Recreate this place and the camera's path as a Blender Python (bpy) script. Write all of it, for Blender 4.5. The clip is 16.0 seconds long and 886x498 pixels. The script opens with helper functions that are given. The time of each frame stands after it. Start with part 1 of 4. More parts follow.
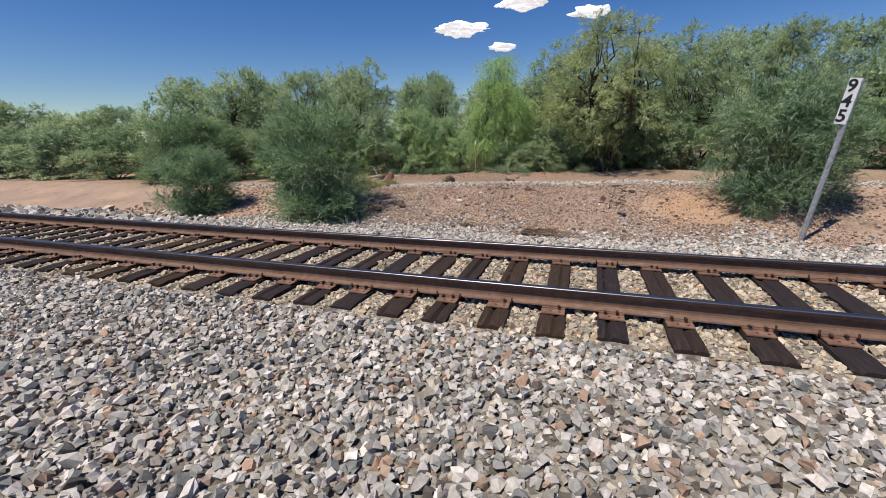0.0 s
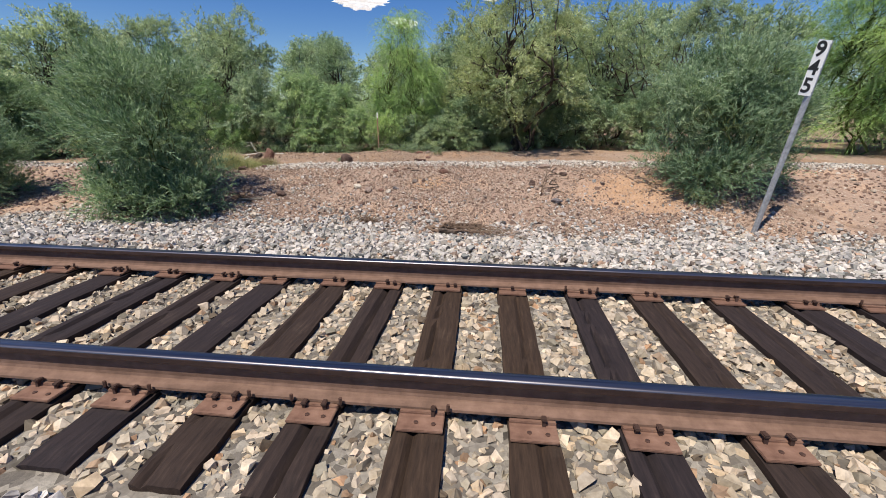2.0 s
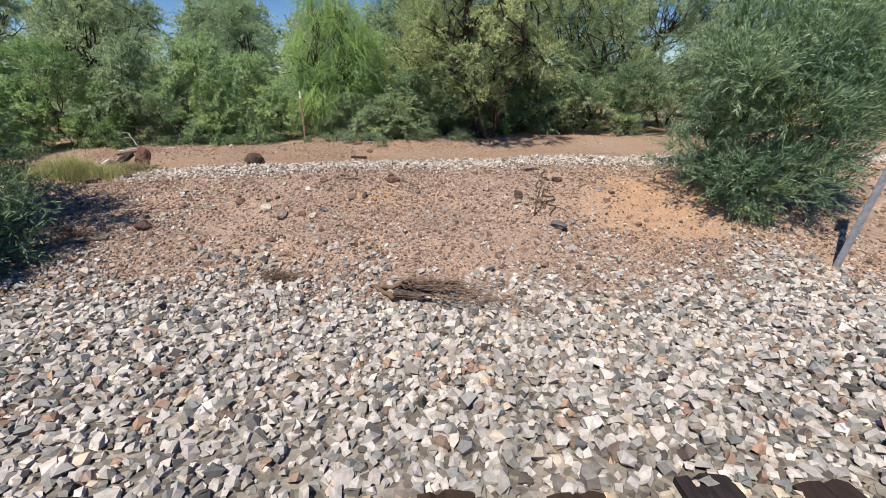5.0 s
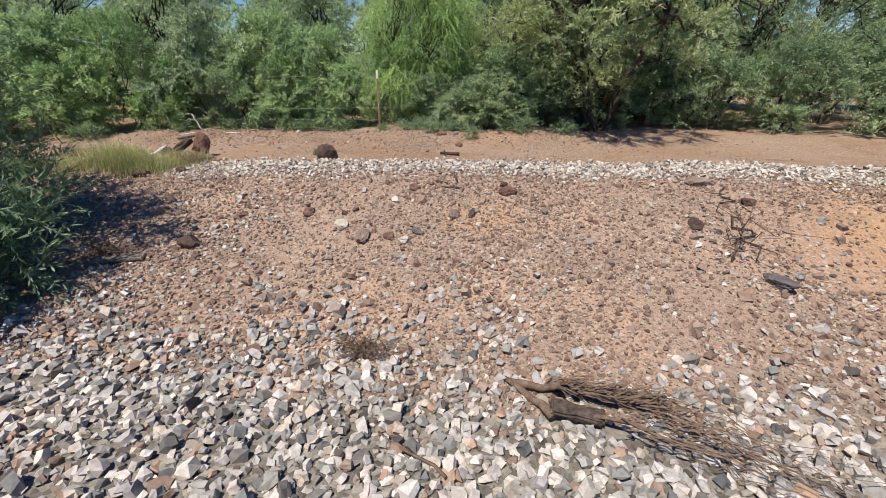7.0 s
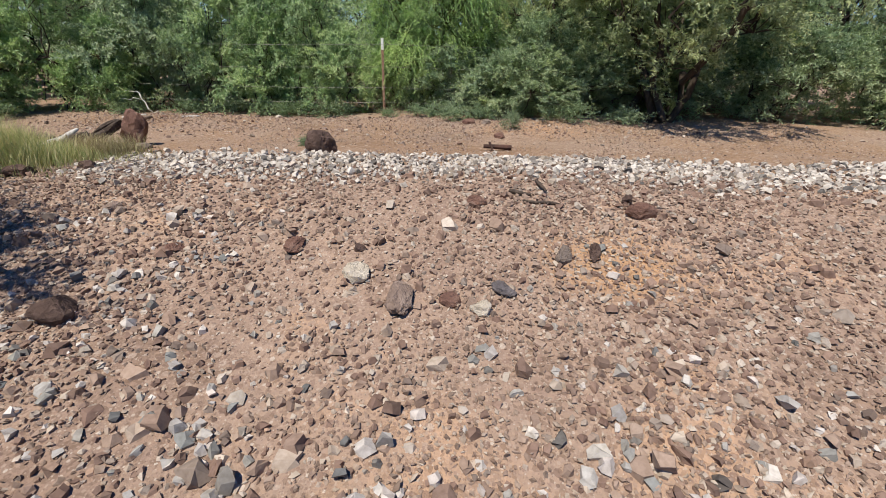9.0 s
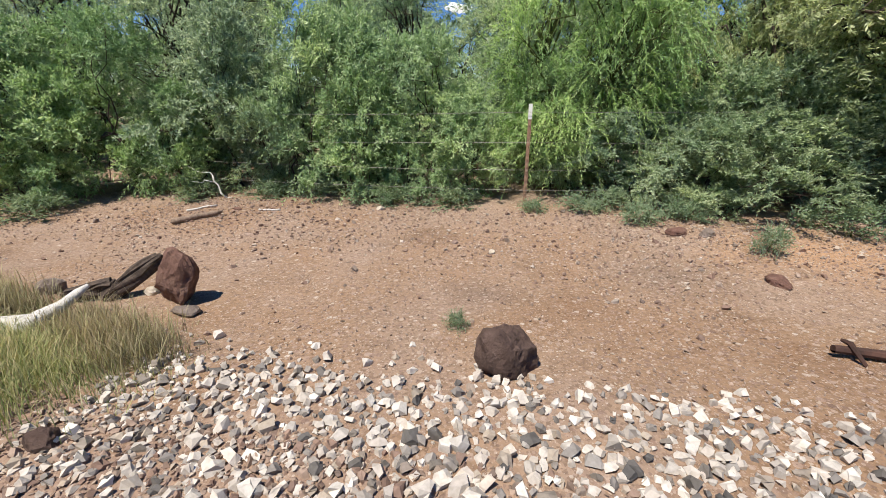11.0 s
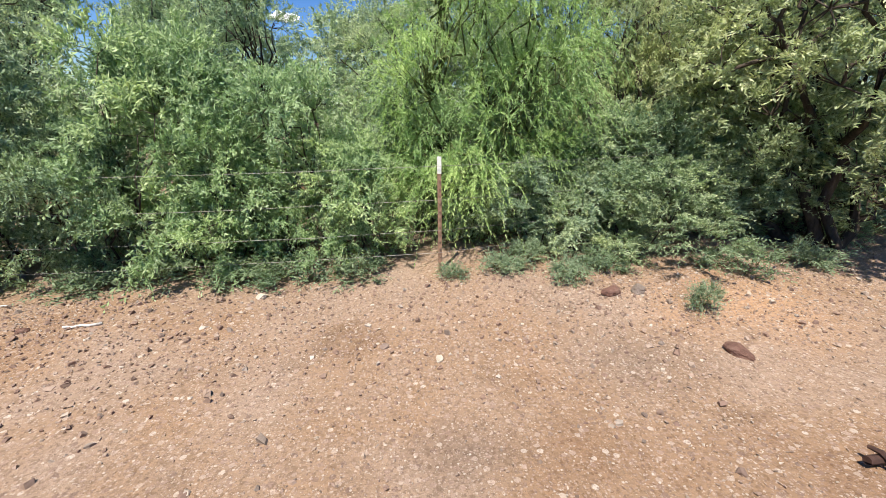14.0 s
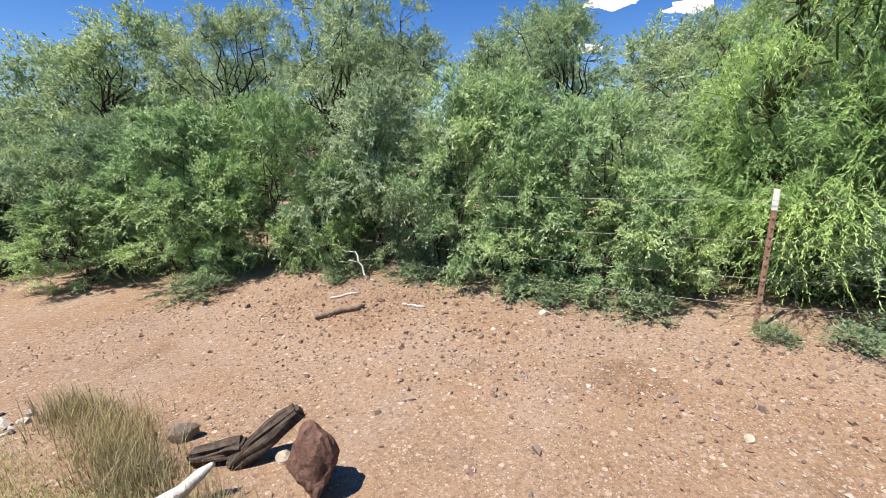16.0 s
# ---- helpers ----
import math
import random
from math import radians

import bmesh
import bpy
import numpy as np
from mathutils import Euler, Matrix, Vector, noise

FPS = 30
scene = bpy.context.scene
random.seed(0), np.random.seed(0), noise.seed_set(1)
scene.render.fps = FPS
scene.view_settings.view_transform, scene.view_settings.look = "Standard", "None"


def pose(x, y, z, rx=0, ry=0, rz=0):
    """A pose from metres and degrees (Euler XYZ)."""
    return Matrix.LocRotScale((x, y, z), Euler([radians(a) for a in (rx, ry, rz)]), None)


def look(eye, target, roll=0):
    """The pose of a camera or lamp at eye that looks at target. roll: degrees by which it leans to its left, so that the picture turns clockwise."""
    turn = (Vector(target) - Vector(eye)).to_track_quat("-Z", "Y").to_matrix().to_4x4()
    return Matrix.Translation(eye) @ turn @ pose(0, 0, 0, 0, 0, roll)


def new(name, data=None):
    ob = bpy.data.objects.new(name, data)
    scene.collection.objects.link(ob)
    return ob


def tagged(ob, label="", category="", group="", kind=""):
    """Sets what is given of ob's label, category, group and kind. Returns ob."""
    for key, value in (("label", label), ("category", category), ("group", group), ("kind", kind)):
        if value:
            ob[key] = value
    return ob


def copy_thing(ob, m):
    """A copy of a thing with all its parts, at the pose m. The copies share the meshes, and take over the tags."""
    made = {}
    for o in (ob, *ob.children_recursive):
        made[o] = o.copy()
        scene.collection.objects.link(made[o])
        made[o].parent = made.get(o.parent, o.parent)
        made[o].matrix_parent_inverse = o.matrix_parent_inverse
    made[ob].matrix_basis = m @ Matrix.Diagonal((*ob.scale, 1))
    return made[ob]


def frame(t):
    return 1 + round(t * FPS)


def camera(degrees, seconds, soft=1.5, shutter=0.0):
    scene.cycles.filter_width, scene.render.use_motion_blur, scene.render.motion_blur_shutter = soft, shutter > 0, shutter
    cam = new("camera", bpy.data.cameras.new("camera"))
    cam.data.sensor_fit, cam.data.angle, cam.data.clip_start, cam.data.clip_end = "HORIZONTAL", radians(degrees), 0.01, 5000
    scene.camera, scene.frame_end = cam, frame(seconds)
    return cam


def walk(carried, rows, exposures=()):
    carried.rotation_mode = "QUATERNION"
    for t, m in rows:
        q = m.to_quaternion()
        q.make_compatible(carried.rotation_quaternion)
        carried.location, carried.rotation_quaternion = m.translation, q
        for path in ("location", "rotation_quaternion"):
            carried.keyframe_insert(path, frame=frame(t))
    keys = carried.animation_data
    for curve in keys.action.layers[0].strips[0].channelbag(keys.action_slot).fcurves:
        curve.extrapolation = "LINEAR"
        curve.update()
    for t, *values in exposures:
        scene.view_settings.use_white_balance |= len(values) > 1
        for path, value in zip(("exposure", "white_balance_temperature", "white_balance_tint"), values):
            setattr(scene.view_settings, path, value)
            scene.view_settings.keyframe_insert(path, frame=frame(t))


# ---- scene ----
cam = camera(93.9, 16.0, soft=0.9)
PATH = [
    (0, (0.59, -4.553, 1.595), (-0.036, -2.729, 1.064), -1.3),
    (0.5, (0.46, -4.124, 1.607), (0.234, -2.239, 0.977), -2.1),
    (1, (0.418, -3.661, 1.494), (0.328, -1.773, 0.84), -0.4),
    (1.5, (0.288, -3.11, 1.334), (0.207, -1.211, 0.711), 0.7),
    (2, (0.139, -2.431, 1.357), (-0.057, -0.541, 0.734), 0.4),
    (2.5, (0.023, -1.885, 1.468), (-0.162, -0.006, 0.807), 0.3),
    (3, (-0.133, -1.447, 1.48), (-0.187, 0.422, 0.77), -0.4),
    (3.5, (-0.143, -1.012, 1.499), (-0.087, 0.841, 0.748), -0.7),
    (3.7, (-0.129, -0.874, 1.519), (-0.035, 0.972, 0.756), -0.5),
    (5.8, (-0.406, 0.877, 1.452), (-0.442, 2.742, 0.729), 0.7),
    (6, (-0.526, 1.053, 1.436), (-0.602, 2.915, 0.71), 0.6),
    (6.5, (-0.816, 1.461, 1.483), (-0.962, 3.309, 0.734), 0.6),
    (7, (-1.012, 1.832, 1.429), (-1.197, 3.655, 0.626), 0.7),
    (7.5, (-1.274, 2.136, 1.397), (-1.418, 3.94, 0.547), 1.3),
    (8, (-1.429, 2.495, 1.317), (-1.497, 4.3, 0.459), 2.0),
    (8.5, (-1.618, 2.965, 1.165), (-1.671, 4.777, 0.322), 2.3),
    (9, (-1.87, 3.699, 1.008), (-1.973, 5.523, 0.194), 2.1),
    (9.5, (-2.252, 4.495, 1.065), (-2.476, 6.324, 0.288), 1.3),
    (10, (-2.587, 5.159, 1.139), (-2.939, 6.989, 0.414), 0.8),
    (10.2, (-2.73, 5.398, 1.179), (-3.135, 7.224, 0.472), 0.6),
    (12.3, (-3.878, 6.652, 1.67), (-4.19, 8.518, 1.022), 0.9),
    (12.5, (-3.901, 6.757, 1.685), (-4.095, 8.641, 1.044), 1.3),
    (13, (-3.915, 6.965, 1.738), (-3.791, 8.86, 1.111), 1.5),
    (13.5, (-3.92, 7.005, 1.775), (-3.58, 8.87, 1.136), 1.0),
    (14, (-3.949, 7.015, 1.767), (-3.679, 8.897, 1.144), 0.4),
    (14.5, (-3.973, 6.998, 1.765), (-3.904, 8.908, 1.176), 0.2),
    (15, (-3.989, 6.997, 1.764), (-4.199, 8.908, 1.215), 0.1),
    (15.5, (-4.075, 6.994, 1.78), (-4.673, 8.831, 1.263), -0.5),
    (16, (-4.129, 6.958, 1.784), (-5.074, 8.649, 1.284), -1.3),
]
walk(cam, [(t, look(eye, target, roll)) for t, eye, target, roll in PATH],
     exposures=[(0, 0.16), (1, 0.22), (2, 0.34), (3.5, 0.36), (7, 0.34), (9, 0.26), (10.2, 0.30), (12.3, 0.80), (16, 0.80)])

# ---- light ----
SUN_AZ = math.atan2(-0.52, -0.854)          # from +y towards +x
SUN_EL = radians(64)
world = bpy.data.worlds.new("world")
scene.world = world
world.use_nodes = True
wn = world.node_tree.nodes
sky = wn.new("ShaderNodeTexSky")
sky.sky_type, sky.sun_disc = 'NISHITA', False
sky.sun_elevation, sky.sun_rotation = SUN_EL, SUN_AZ % (2 * math.pi)
sky.altitude, sky.air_density, sky.dust_density, sky.ozone_density = 0, 1.05, 0.0, 5.0
wn["Background"].inputs["Strength"].default_value = 0.081
vivid = wn.new("ShaderNodeHueSaturation")
vivid.inputs["Hue"].default_value, vivid.inputs["Saturation"].default_value = 0.515, 1.3
world.node_tree.links.new(sky.outputs["Color"], vivid.inputs["Color"])
world.node_tree.links.new(vivid.outputs["Color"], wn["Background"].inputs["Color"])
sun_data = bpy.data.lights.new("sun", 'SUN')
sun_data.energy, sun_data.angle, sun_data.color = 4.7, radians(0.55), (1.0, 0.935, 0.835)
sun = new("sun", sun_data)
sun_dir = Vector((math.sin(SUN_AZ) * math.cos(SUN_EL), math.cos(SUN_AZ) * math.cos(SUN_EL), math.sin(SUN_EL)))
sun.matrix_world = look(sun_dir * 30, (0, 0, 0))


# ---- materials ----
class Mat:
    """A small wrapper for building node materials."""

    def __init__(self, name, rough=0.85, metal=0.0, spec=0.3):
        self.m = bpy.data.materials.new(name)
        self.m.use_nodes = True
        self.t = self.m.node_tree
        self.n = self.t.nodes
        self.b = self.n["Principled BSDF"]
        self.b.inputs["Roughness"].default_value = rough
        self.b.inputs["Metallic"].default_value = metal
        self.b.inputs["Specular IOR Level"].default_value = spec
        self.tc = self.n.new("ShaderNodeTexCoord")

    def link(self, a, b):
        self.t.links.new(a, b)

    def noise(self, scale, detail=6, rough=0.6, vec=None, dist=0.0):
        n = self.n.new("ShaderNodeTexNoise")
        n.inputs["Scale"].default_value = scale
        n.inputs["Detail"].default_value = detail
        n.inputs["Roughness"].default_value = rough
        n.inputs["Distortion"].default_value = dist
        self.link(vec or self.tc.outputs["Object"], n.inputs["Vector"])
        return n.outputs["Fac"]

    def voronoi(self, scale, out="Color"):
        n = self.n.new("ShaderNodeTexVoronoi")
        n.inputs["Scale"].default_value = scale
        self.link(self.tc.outputs["Object"], n.inputs["Vector"])
        return n.outputs[out]

    def stretch(self, sx, sy, sz):
        n = self.n.new("ShaderNodeMapping")
        n.inputs["Scale"].default_value = (sx, sy, sz)
        self.link(self.tc.outputs["Object"], n.inputs["Vector"])
        return n.outputs["Vector"]

    def ramp(self, fac, stops, constant=False):
        n = self.n.new("ShaderNodeValToRGB")
        if constant:
            n.color_ramp.interpolation = 'CONSTANT'
        e = n.color_ramp.elements
        while len(e) < len(stops):
            e.new(0.5)
        for el, (p, c) in zip(e, stops):
            el.position, el.color = p, (*c, 1)
        self.link(fac, n.inputs["Fac"])
        return n.outputs["Color"]

    def mix(self, fac, a, b, mode='MIX'):
        n = self.n.new("ShaderNodeMix")
        n.data_type, n.blend_type = 'RGBA', mode
        for sock, v in ((n.inputs[0], fac), (n.inputs[6], a), (n.inputs[7], b)):
            if isinstance(v, (int, float)):
                sock.default_value = v
            elif isinstance(v, tuple):
                sock.default_value = (*v, 1)
            else:
                self.link(v, sock)
        return n.outputs[2]

    def math(self, op, a, b=0.0, clamp=False):
        n = self.n.new("ShaderNodeMath")
        n.operation, n.use_clamp = op, clamp
        for sock, v in zip(n.inputs, (a, b)):
            if isinstance(v, (int, float)):
                sock.default_value = v
            else:
                self.link(v, sock)
        return n.outputs[0]

    def island(self):
        return self.n.new("ShaderNodeNewGeometry").outputs["Random Per Island"]

    def objrandom(self):
        return self.n.new("ShaderNodeObjectInfo").outputs["Random"]

    def color(self, c):
        if isinstance(c, tuple):
            self.b.inputs["Base Color"].default_value = (*c, 1)
        else:
            self.link(c, self.b.inputs["Base Color"])
        return self

    def rough(self, c):
        self.link(c, self.b.inputs["Roughness"])
        return self

    def bump(self, h, strength=0.4, dist=0.01):
        n = self.n.new("ShaderNodeBump")
        n.inputs["Strength"].default_value, n.inputs["Distance"].default_value = strength, dist
        self.link(h, n.inputs["Height"])
        self.link(n.outputs["Normal"], self.b.inputs["Normal"])
        return self


def stone_mat(name, stops, dark=0.75):
    m = Mat(name, rough=0.9, spec=0.2)
    base = m.ramp(m.island(), stops)
    stain = m.ramp(m.noise(38, 5), [(0.3, (dark, dark * 0.97, dark * 0.93)), (0.65, (1, 1, 1))])
    m.color(m.mix(1.0, base, stain, 'MULTIPLY')).bump(m.noise(120, 4), 0.5, 0.004)
    return m.m


BALLAST_STOPS = [
    (0.0, (0.68, 0.60, 0.53)), (0.14, (0.42, 0.39, 0.365)), (0.26, (0.75, 0.69, 0.62)), (0.38, (0.21, 0.22, 0.21)),
    (0.47, (0.64, 0.54, 0.43)), (0.56, (0.11, 0.115, 0.115)), (0.65, (0.59, 0.545, 0.50)), (0.75, (0.27, 0.265, 0.24)), (0.83, (0.71, 0.65, 0.57)),
    (0.90, (0.085, 0.08, 0.075)), (0.95, (0.50, 0.33, 0.23)), (1.0, (0.21, 0.22, 0.21))]
BALLAST = stone_mat("ballast_stone", BALLAST_STOPS, 0.7)
BALLAST_DUSTY = stone_mat("dusty_ballast_stone", [(p, (c[0] * 0.97 + 0.03, c[1] * 0.88 + 0.02, c[2] * 0.74 + 0.01)) for p, c in BALLAST_STOPS], 0.7)
PINKSTONE = stone_mat("crushed_slope_stone", [
    (0.0, (0.32, 0.218, 0.165)), (0.2, (0.20, 0.129, 0.10)), (0.4, (0.40, 0.295, 0.225)), (0.55, (0.185, 0.125, 0.098)),
    (0.70, (0.29, 0.192, 0.144)), (0.82, (0.50, 0.415, 0.33)), (0.92, (0.165, 0.122, 0.10)), (1.0, (0.62, 0.54, 0.45))])
WHITESTONE = stone_mat("pale_gravel_stone", [
    (0.0, (0.68, 0.62, 0.54)), (0.25, (0.46, 0.41, 0.35)), (0.45, (0.74, 0.69, 0.61)), (0.6, (0.22, 0.20, 0.18)), (0.75, (0.62, 0.55, 0.47)), (0.88, (0.10, 0.095, 0.09)), (1.0, (0.5, 0.42, 0.33))])
SLOPEGRIT = stone_mat("slope_grit_stone", [
    (0.0, (0.34, 0.245, 0.185)), (0.2, (0.23, 0.157, 0.118)), (0.45, (0.39, 0.295, 0.225)), (0.62, (0.17, 0.118, 0.09)), (0.75, (0.43, 0.345, 0.265)), (0.92, (0.56, 0.48, 0.39)), (1.0, (0.30, 0.21, 0.16))])
PATHSTONE = stone_mat("path_pebble_stone", [
    (0.0, (0.46, 0.35, 0.27)), (0.4, (0.32, 0.225, 0.17)), (0.7, (0.42, 0.325, 0.25)), (0.85, (0.19, 0.14, 0.11)), (1.0, (0.48, 0.39, 0.31))])


def ground_mat():
    m = Mat("desert_ground", rough=0.95, spec=0.1)
    sep = m.n.new("ShaderNodeSeparateXYZ")
    m.link(m.tc.outputs["Object"], sep.inputs[0])
    y = m.math('ADD', sep.outputs["Y"], m.math('MULTIPLY', m.math('SUBTRACT', m.noise(0.9, 4), 0.5), 2.2))
    soil = m.ramp(m.noise(0.55, 8, 0.65), [(0.30, (0.235, 0.142, 0.083)), (0.44, (0.29, 0.190, 0.118)), (0.56, (0.31, 0.220, 0.155)), (0.70, (0.34, 0.255, 0.195))])
    grit = m.ramp(m.voronoi(55), [(0.1, (0.62, 0.58, 0.55)), (0.45, (1, 1, 1)), (0.9, (1.18, 1.15, 1.12))])
    bank = m.math('MULTIPLY', m.math('SUBTRACT', 7.3, sep.outputs["Y"]), 1.6, clamp=True)
    soil = m.mix(bank, soil, m.ramp(m.noise(0.8, 7, 0.65), [(0.32, (0.26, 0.18, 0.135)), (0.52, (0.355, 0.255, 0.19)), (0.62, (0.45, 0.30, 0.20))]))
    for sx, sy, radius, strength, hue in ((3.0, 5.6, 1.25, 1.5, (0.43, 0.265, 0.155)), (-3.61, 8.66, 0.30, 0.9, (0.20, 0.14, 0.10)), 
                                         (-2.2, 9.35, 0.55, 0.7, (0.20, 0.145, 0.105)), (-1.0, 5.85, 0.42, 1.4, (0.44, 0.27, 0.15)), (-0.9, 9.9, 0.8, 0.9, (0.42, 0.255, 0.145))):
        spot = m.n.new("ShaderNodeVectorMath")
        spot.operation = 'DISTANCE'
        m.link(m.stretch(0.75, 1.0, 0.0), spot.inputs[0])
        spot.inputs[1].default_value = (sx * 0.75, sy, 0)
        near = m.math('SUBTRACT', radius, m.math('ADD', spot.outputs["Value"], m.math('MULTIPLY', m.math('SUBTRACT', m.noise(3.2, 5), 0.5), 1.1 * radius)), clamp=True)
        soil = m.mix(m.math('MULTIPLY', near, strength / radius, clamp=True), soil, hue)
    soil = m.mix(0.75, soil, grit, 'MULTIPLY')
    stain = m.ramp(m.noise(1.3, 5, 0.6, dist=0.4), [(0.58, (1, 1, 1)), (0.70, (0.66, 0.64, 0.62))])
    soil = m.mix(1.0, soil, stain, 'MULTIPLY')
    for scale, lim, amount in ((24, 0.70, 0.7), (58, 0.45, 0.65), (110, 0.4, 0.5)):
        cell = m.n.new("ShaderNodeTexVoronoi")
        cell.inputs["Scale"].default_value = scale
        m.link(m.tc.outputs["Object"], cell.inputs["Vector"])
        tone = m.n.new("ShaderNodeSeparateColor")
        m.link(cell.outputs["Color"], tone.inputs[0])
        near = m.math('LESS_THAN', cell.outputs["Distance"], 0.42)
        pick = m.math('MULTIPLY', near, m.math('GREATER_THAN', tone.outputs[1], lim))
        shade = m.ramp(tone.outputs[0], [(0.0, (0.15, 0.10, 0.08)), (0.3, (0.27, 0.18, 0.135)), (0.6, (0.36, 0.26, 0.20)), (0.88, (0.47, 0.37, 0.29)), (1.0, (0.62, 0.55, 0.46))])
        soil = m.mix(m.math('MULTIPLY', pick, amount), soil, shade)
    # bed under the loose ballast, kept dark to paint shade into the gaps
    gravel = m.ramp(m.voronoi(22), [(0.0, (0.08, 0.07, 0.06)), (0.4, (0.20, 0.175, 0.145)), (0.8, (0.38, 0.34, 0.28))])
    gravel = m.mix(0.6, gravel, m.ramp(m.noise(30, 4), [(0.3, (0.5, 0.5, 0.5)), (0.7, (1.1, 1.1, 1.1))]), 'MULTIPLY')
    fac = m.math('MULTIPLY', m.math('SUBTRACT', y, 3.6), 2.0, clamp=True)
    m.color(m.mix(fac, gravel, soil))
    h = m.math('ADD', m.math('MULTIPLY', m.noise(7, 8, 0.7), 0.7), m.math('MULTIPLY', m.noise(60, 5, 0.7), 0.35))
    m.bump(h, 0.75, 0.035)
    return m.m


GROUND = ground_mat()


def rust_mat(name, a, b, c, rough=0.8):
    m = Mat(name, rough=rough, metal=0.0, spec=0.35)
    base = m.ramp(m.noise(14, 8, 0.65), [(0.3, a), (0.52, b), (0.75, c)])
    streak = m.ramp(m.noise(3, 4, vec=m.stretch(0.8, 8, 8)), [(0.35, (0.72, 0.7, 0.68)), (0.65, (1.05, 1.05, 1.05))])
    m.color(m.mix(1.0, base, streak, 'MULTIPLY')).bump(m.noise(140, 4), 0.4, 0.003)
    return m.m


RAIL_RUST = rust_mat("rusty_rail_steel", (0.13, 0.075, 0.052), (0.18, 0.107, 0.075), (0.23, 0.14, 0.10))
PLATE_RUST = rust_mat("rusty_plate_steel", (0.14, 0.072, 0.048), (0.20, 0.110, 0.075), (0.26, 0.155, 0.108))
DARK_IRON = rust_mat("dark_rusty_iron", (0.035, 0.022, 0.017), (0.075, 0.038, 0.027), (0.13, 0.062, 0.04))
HEAD_DARK = rust_mat("dark_oxidised_head", (0.030, 0.018, 0.016), (0.045, 0.026, 0.022), (0.07, 0.04, 0.03), rough=0.55)


def rail_top_mat():
    m = Mat("polished_rail_top", rough=0.25, metal=1.0, spec=0.5)
    m.color(m.ramp(m.noise(2, 4, vec=m.stretch(0.5, 30, 1)), [(0.3, (0.15, 0.135, 0.145)), (0.7, (0.30, 0.28, 0.29))]))
    m.rough(m.ramp(m.noise(2, 4, vec=m.stretch(0.4, 60, 1)), [(0.3, (0.28, 0.28, 0.28)), (0.7, (0.46, 0.46, 0.46))]))
    return m.m


RAIL_TOP = rail_top_mat()


def tie_mat():
    m = Mat("creosoted_tie_wood", rough=0.85, spec=0.25)
    grain = m.noise(5, 8, 0.7, vec=m.stretch(9, 0.9, 9))
    dark = m.ramp(grain, [(0.3, (0.012, 0.009, 0.010)), (0.55, (0.027, 0.019, 0.019)), (0.8, (0.052, 0.036, 0.032))])
    brown = m.ramp(grain, [(0.3, (0.020, 0.012, 0.008)), (0.55, (0.045, 0.027, 0.017)), (0.8, (0.085, 0.054, 0.035))])
    c = m.mix(m.ramp(m.objrandom(), [(0.35, (0, 0, 0)), (0.75, (1, 1, 1))]), dark, brown)
    dusty = m.ramp(m.noise(4, 6), [(0.58, (0, 0, 0)), (0.85, (0.22, 0.22, 0.22))])
    m.color(m.mix(dusty, c, (0.20, 0.15, 0.11))).bump(grain, 0.45, 0.008)
    return m.m


TIE = tie_mat()


def leaf_mat(name, stops, trans=0.38):
    m = Mat(name, rough=0.6, spec=0.25)
    g = m.ramp(m.island(), stops)
    big = m.ramp(m.noise(0.9, 3), [(0.36, (0.66, 0.76, 0.74)), (0.64, (1.20, 1.18, 1.08))])
    tint = m.ramp(m.objrandom(), [(0.0, (0.93, 0.97, 0.93)), (0.5, (1, 1, 1)), (1.0, (1.10, 1.07, 0.98))])
    g = m.mix(1.0, m.mix(1.0, g, big, 'MULTIPLY'), tint, 'MULTIPLY')
    m.color(g)
    tr = m.n.new("ShaderNodeBsdfTranslucent")
    m.link(m.mix(1.0, g, (1.05, 1.12, 0.85), 'MULTIPLY'), tr.inputs["Color"])
    mx = m.n.new("ShaderNodeMixShader")
    mx.inputs[0].default_value = trans
    m.link(m.b.outputs[0], mx.inputs[1])
    m.link(tr.outputs[0], mx.inputs[2])
    m.link(mx.outputs[0], m.n["Material Output"].inputs["Surface"])
    return m.m


LEAF_MESQUITE = leaf_mat("mesquite_leaf", [(0.0, (0.17, 0.23, 0.14)), (0.4, (0.315, 0.385, 0.24)), (0.75, (0.45, 0.52, 0.345)), (1.0, (0.58, 0.63, 0.47))])
LEAF_GREEN = leaf_mat("fresh_mesquite_leaf", [(0.0, (0.215, 0.305, 0.14)), (0.4, (0.37, 0.47, 0.235)), (0.75, (0.50, 0.60, 0.335)), (1.0, (0.61, 0.68, 0.44))])
LEAF_OLIVE = leaf_mat("olive_mesquite_leaf", [(0.0, (0.23, 0.27, 0.13)), (0.4, (0.39, 0.43, 0.23)), (0.75, (0.52, 0.55, 0.33)), (1.0, (0.62, 0.63, 0.42))])
LEAF_PALO = leaf_mat("palo_verde_leaf", [(0.0, (0.24, 0.35, 0.11)), (0.45, (0.36, 0.50, 0.18)), (0.8, (0.48, 0.61, 0.26)), (1.0, (0.58, 0.67, 0.35))])
LEAF_BROOM = leaf_mat("broom_leaf", [(0.0, (0.12, 0.19, 0.105)), (0.45, (0.22, 0.30, 0.18)), (0.8, (0.32, 0.40, 0.26)), (1.0, (0.44, 0.50, 0.36))], 0.4)
LEAF_WEED = leaf_mat("weed_leaf", [(0.0, (0.18, 0.23, 0.14)), (0.5, (0.28, 0.345, 0.21)), (1.0, (0.40, 0.45, 0.31))])
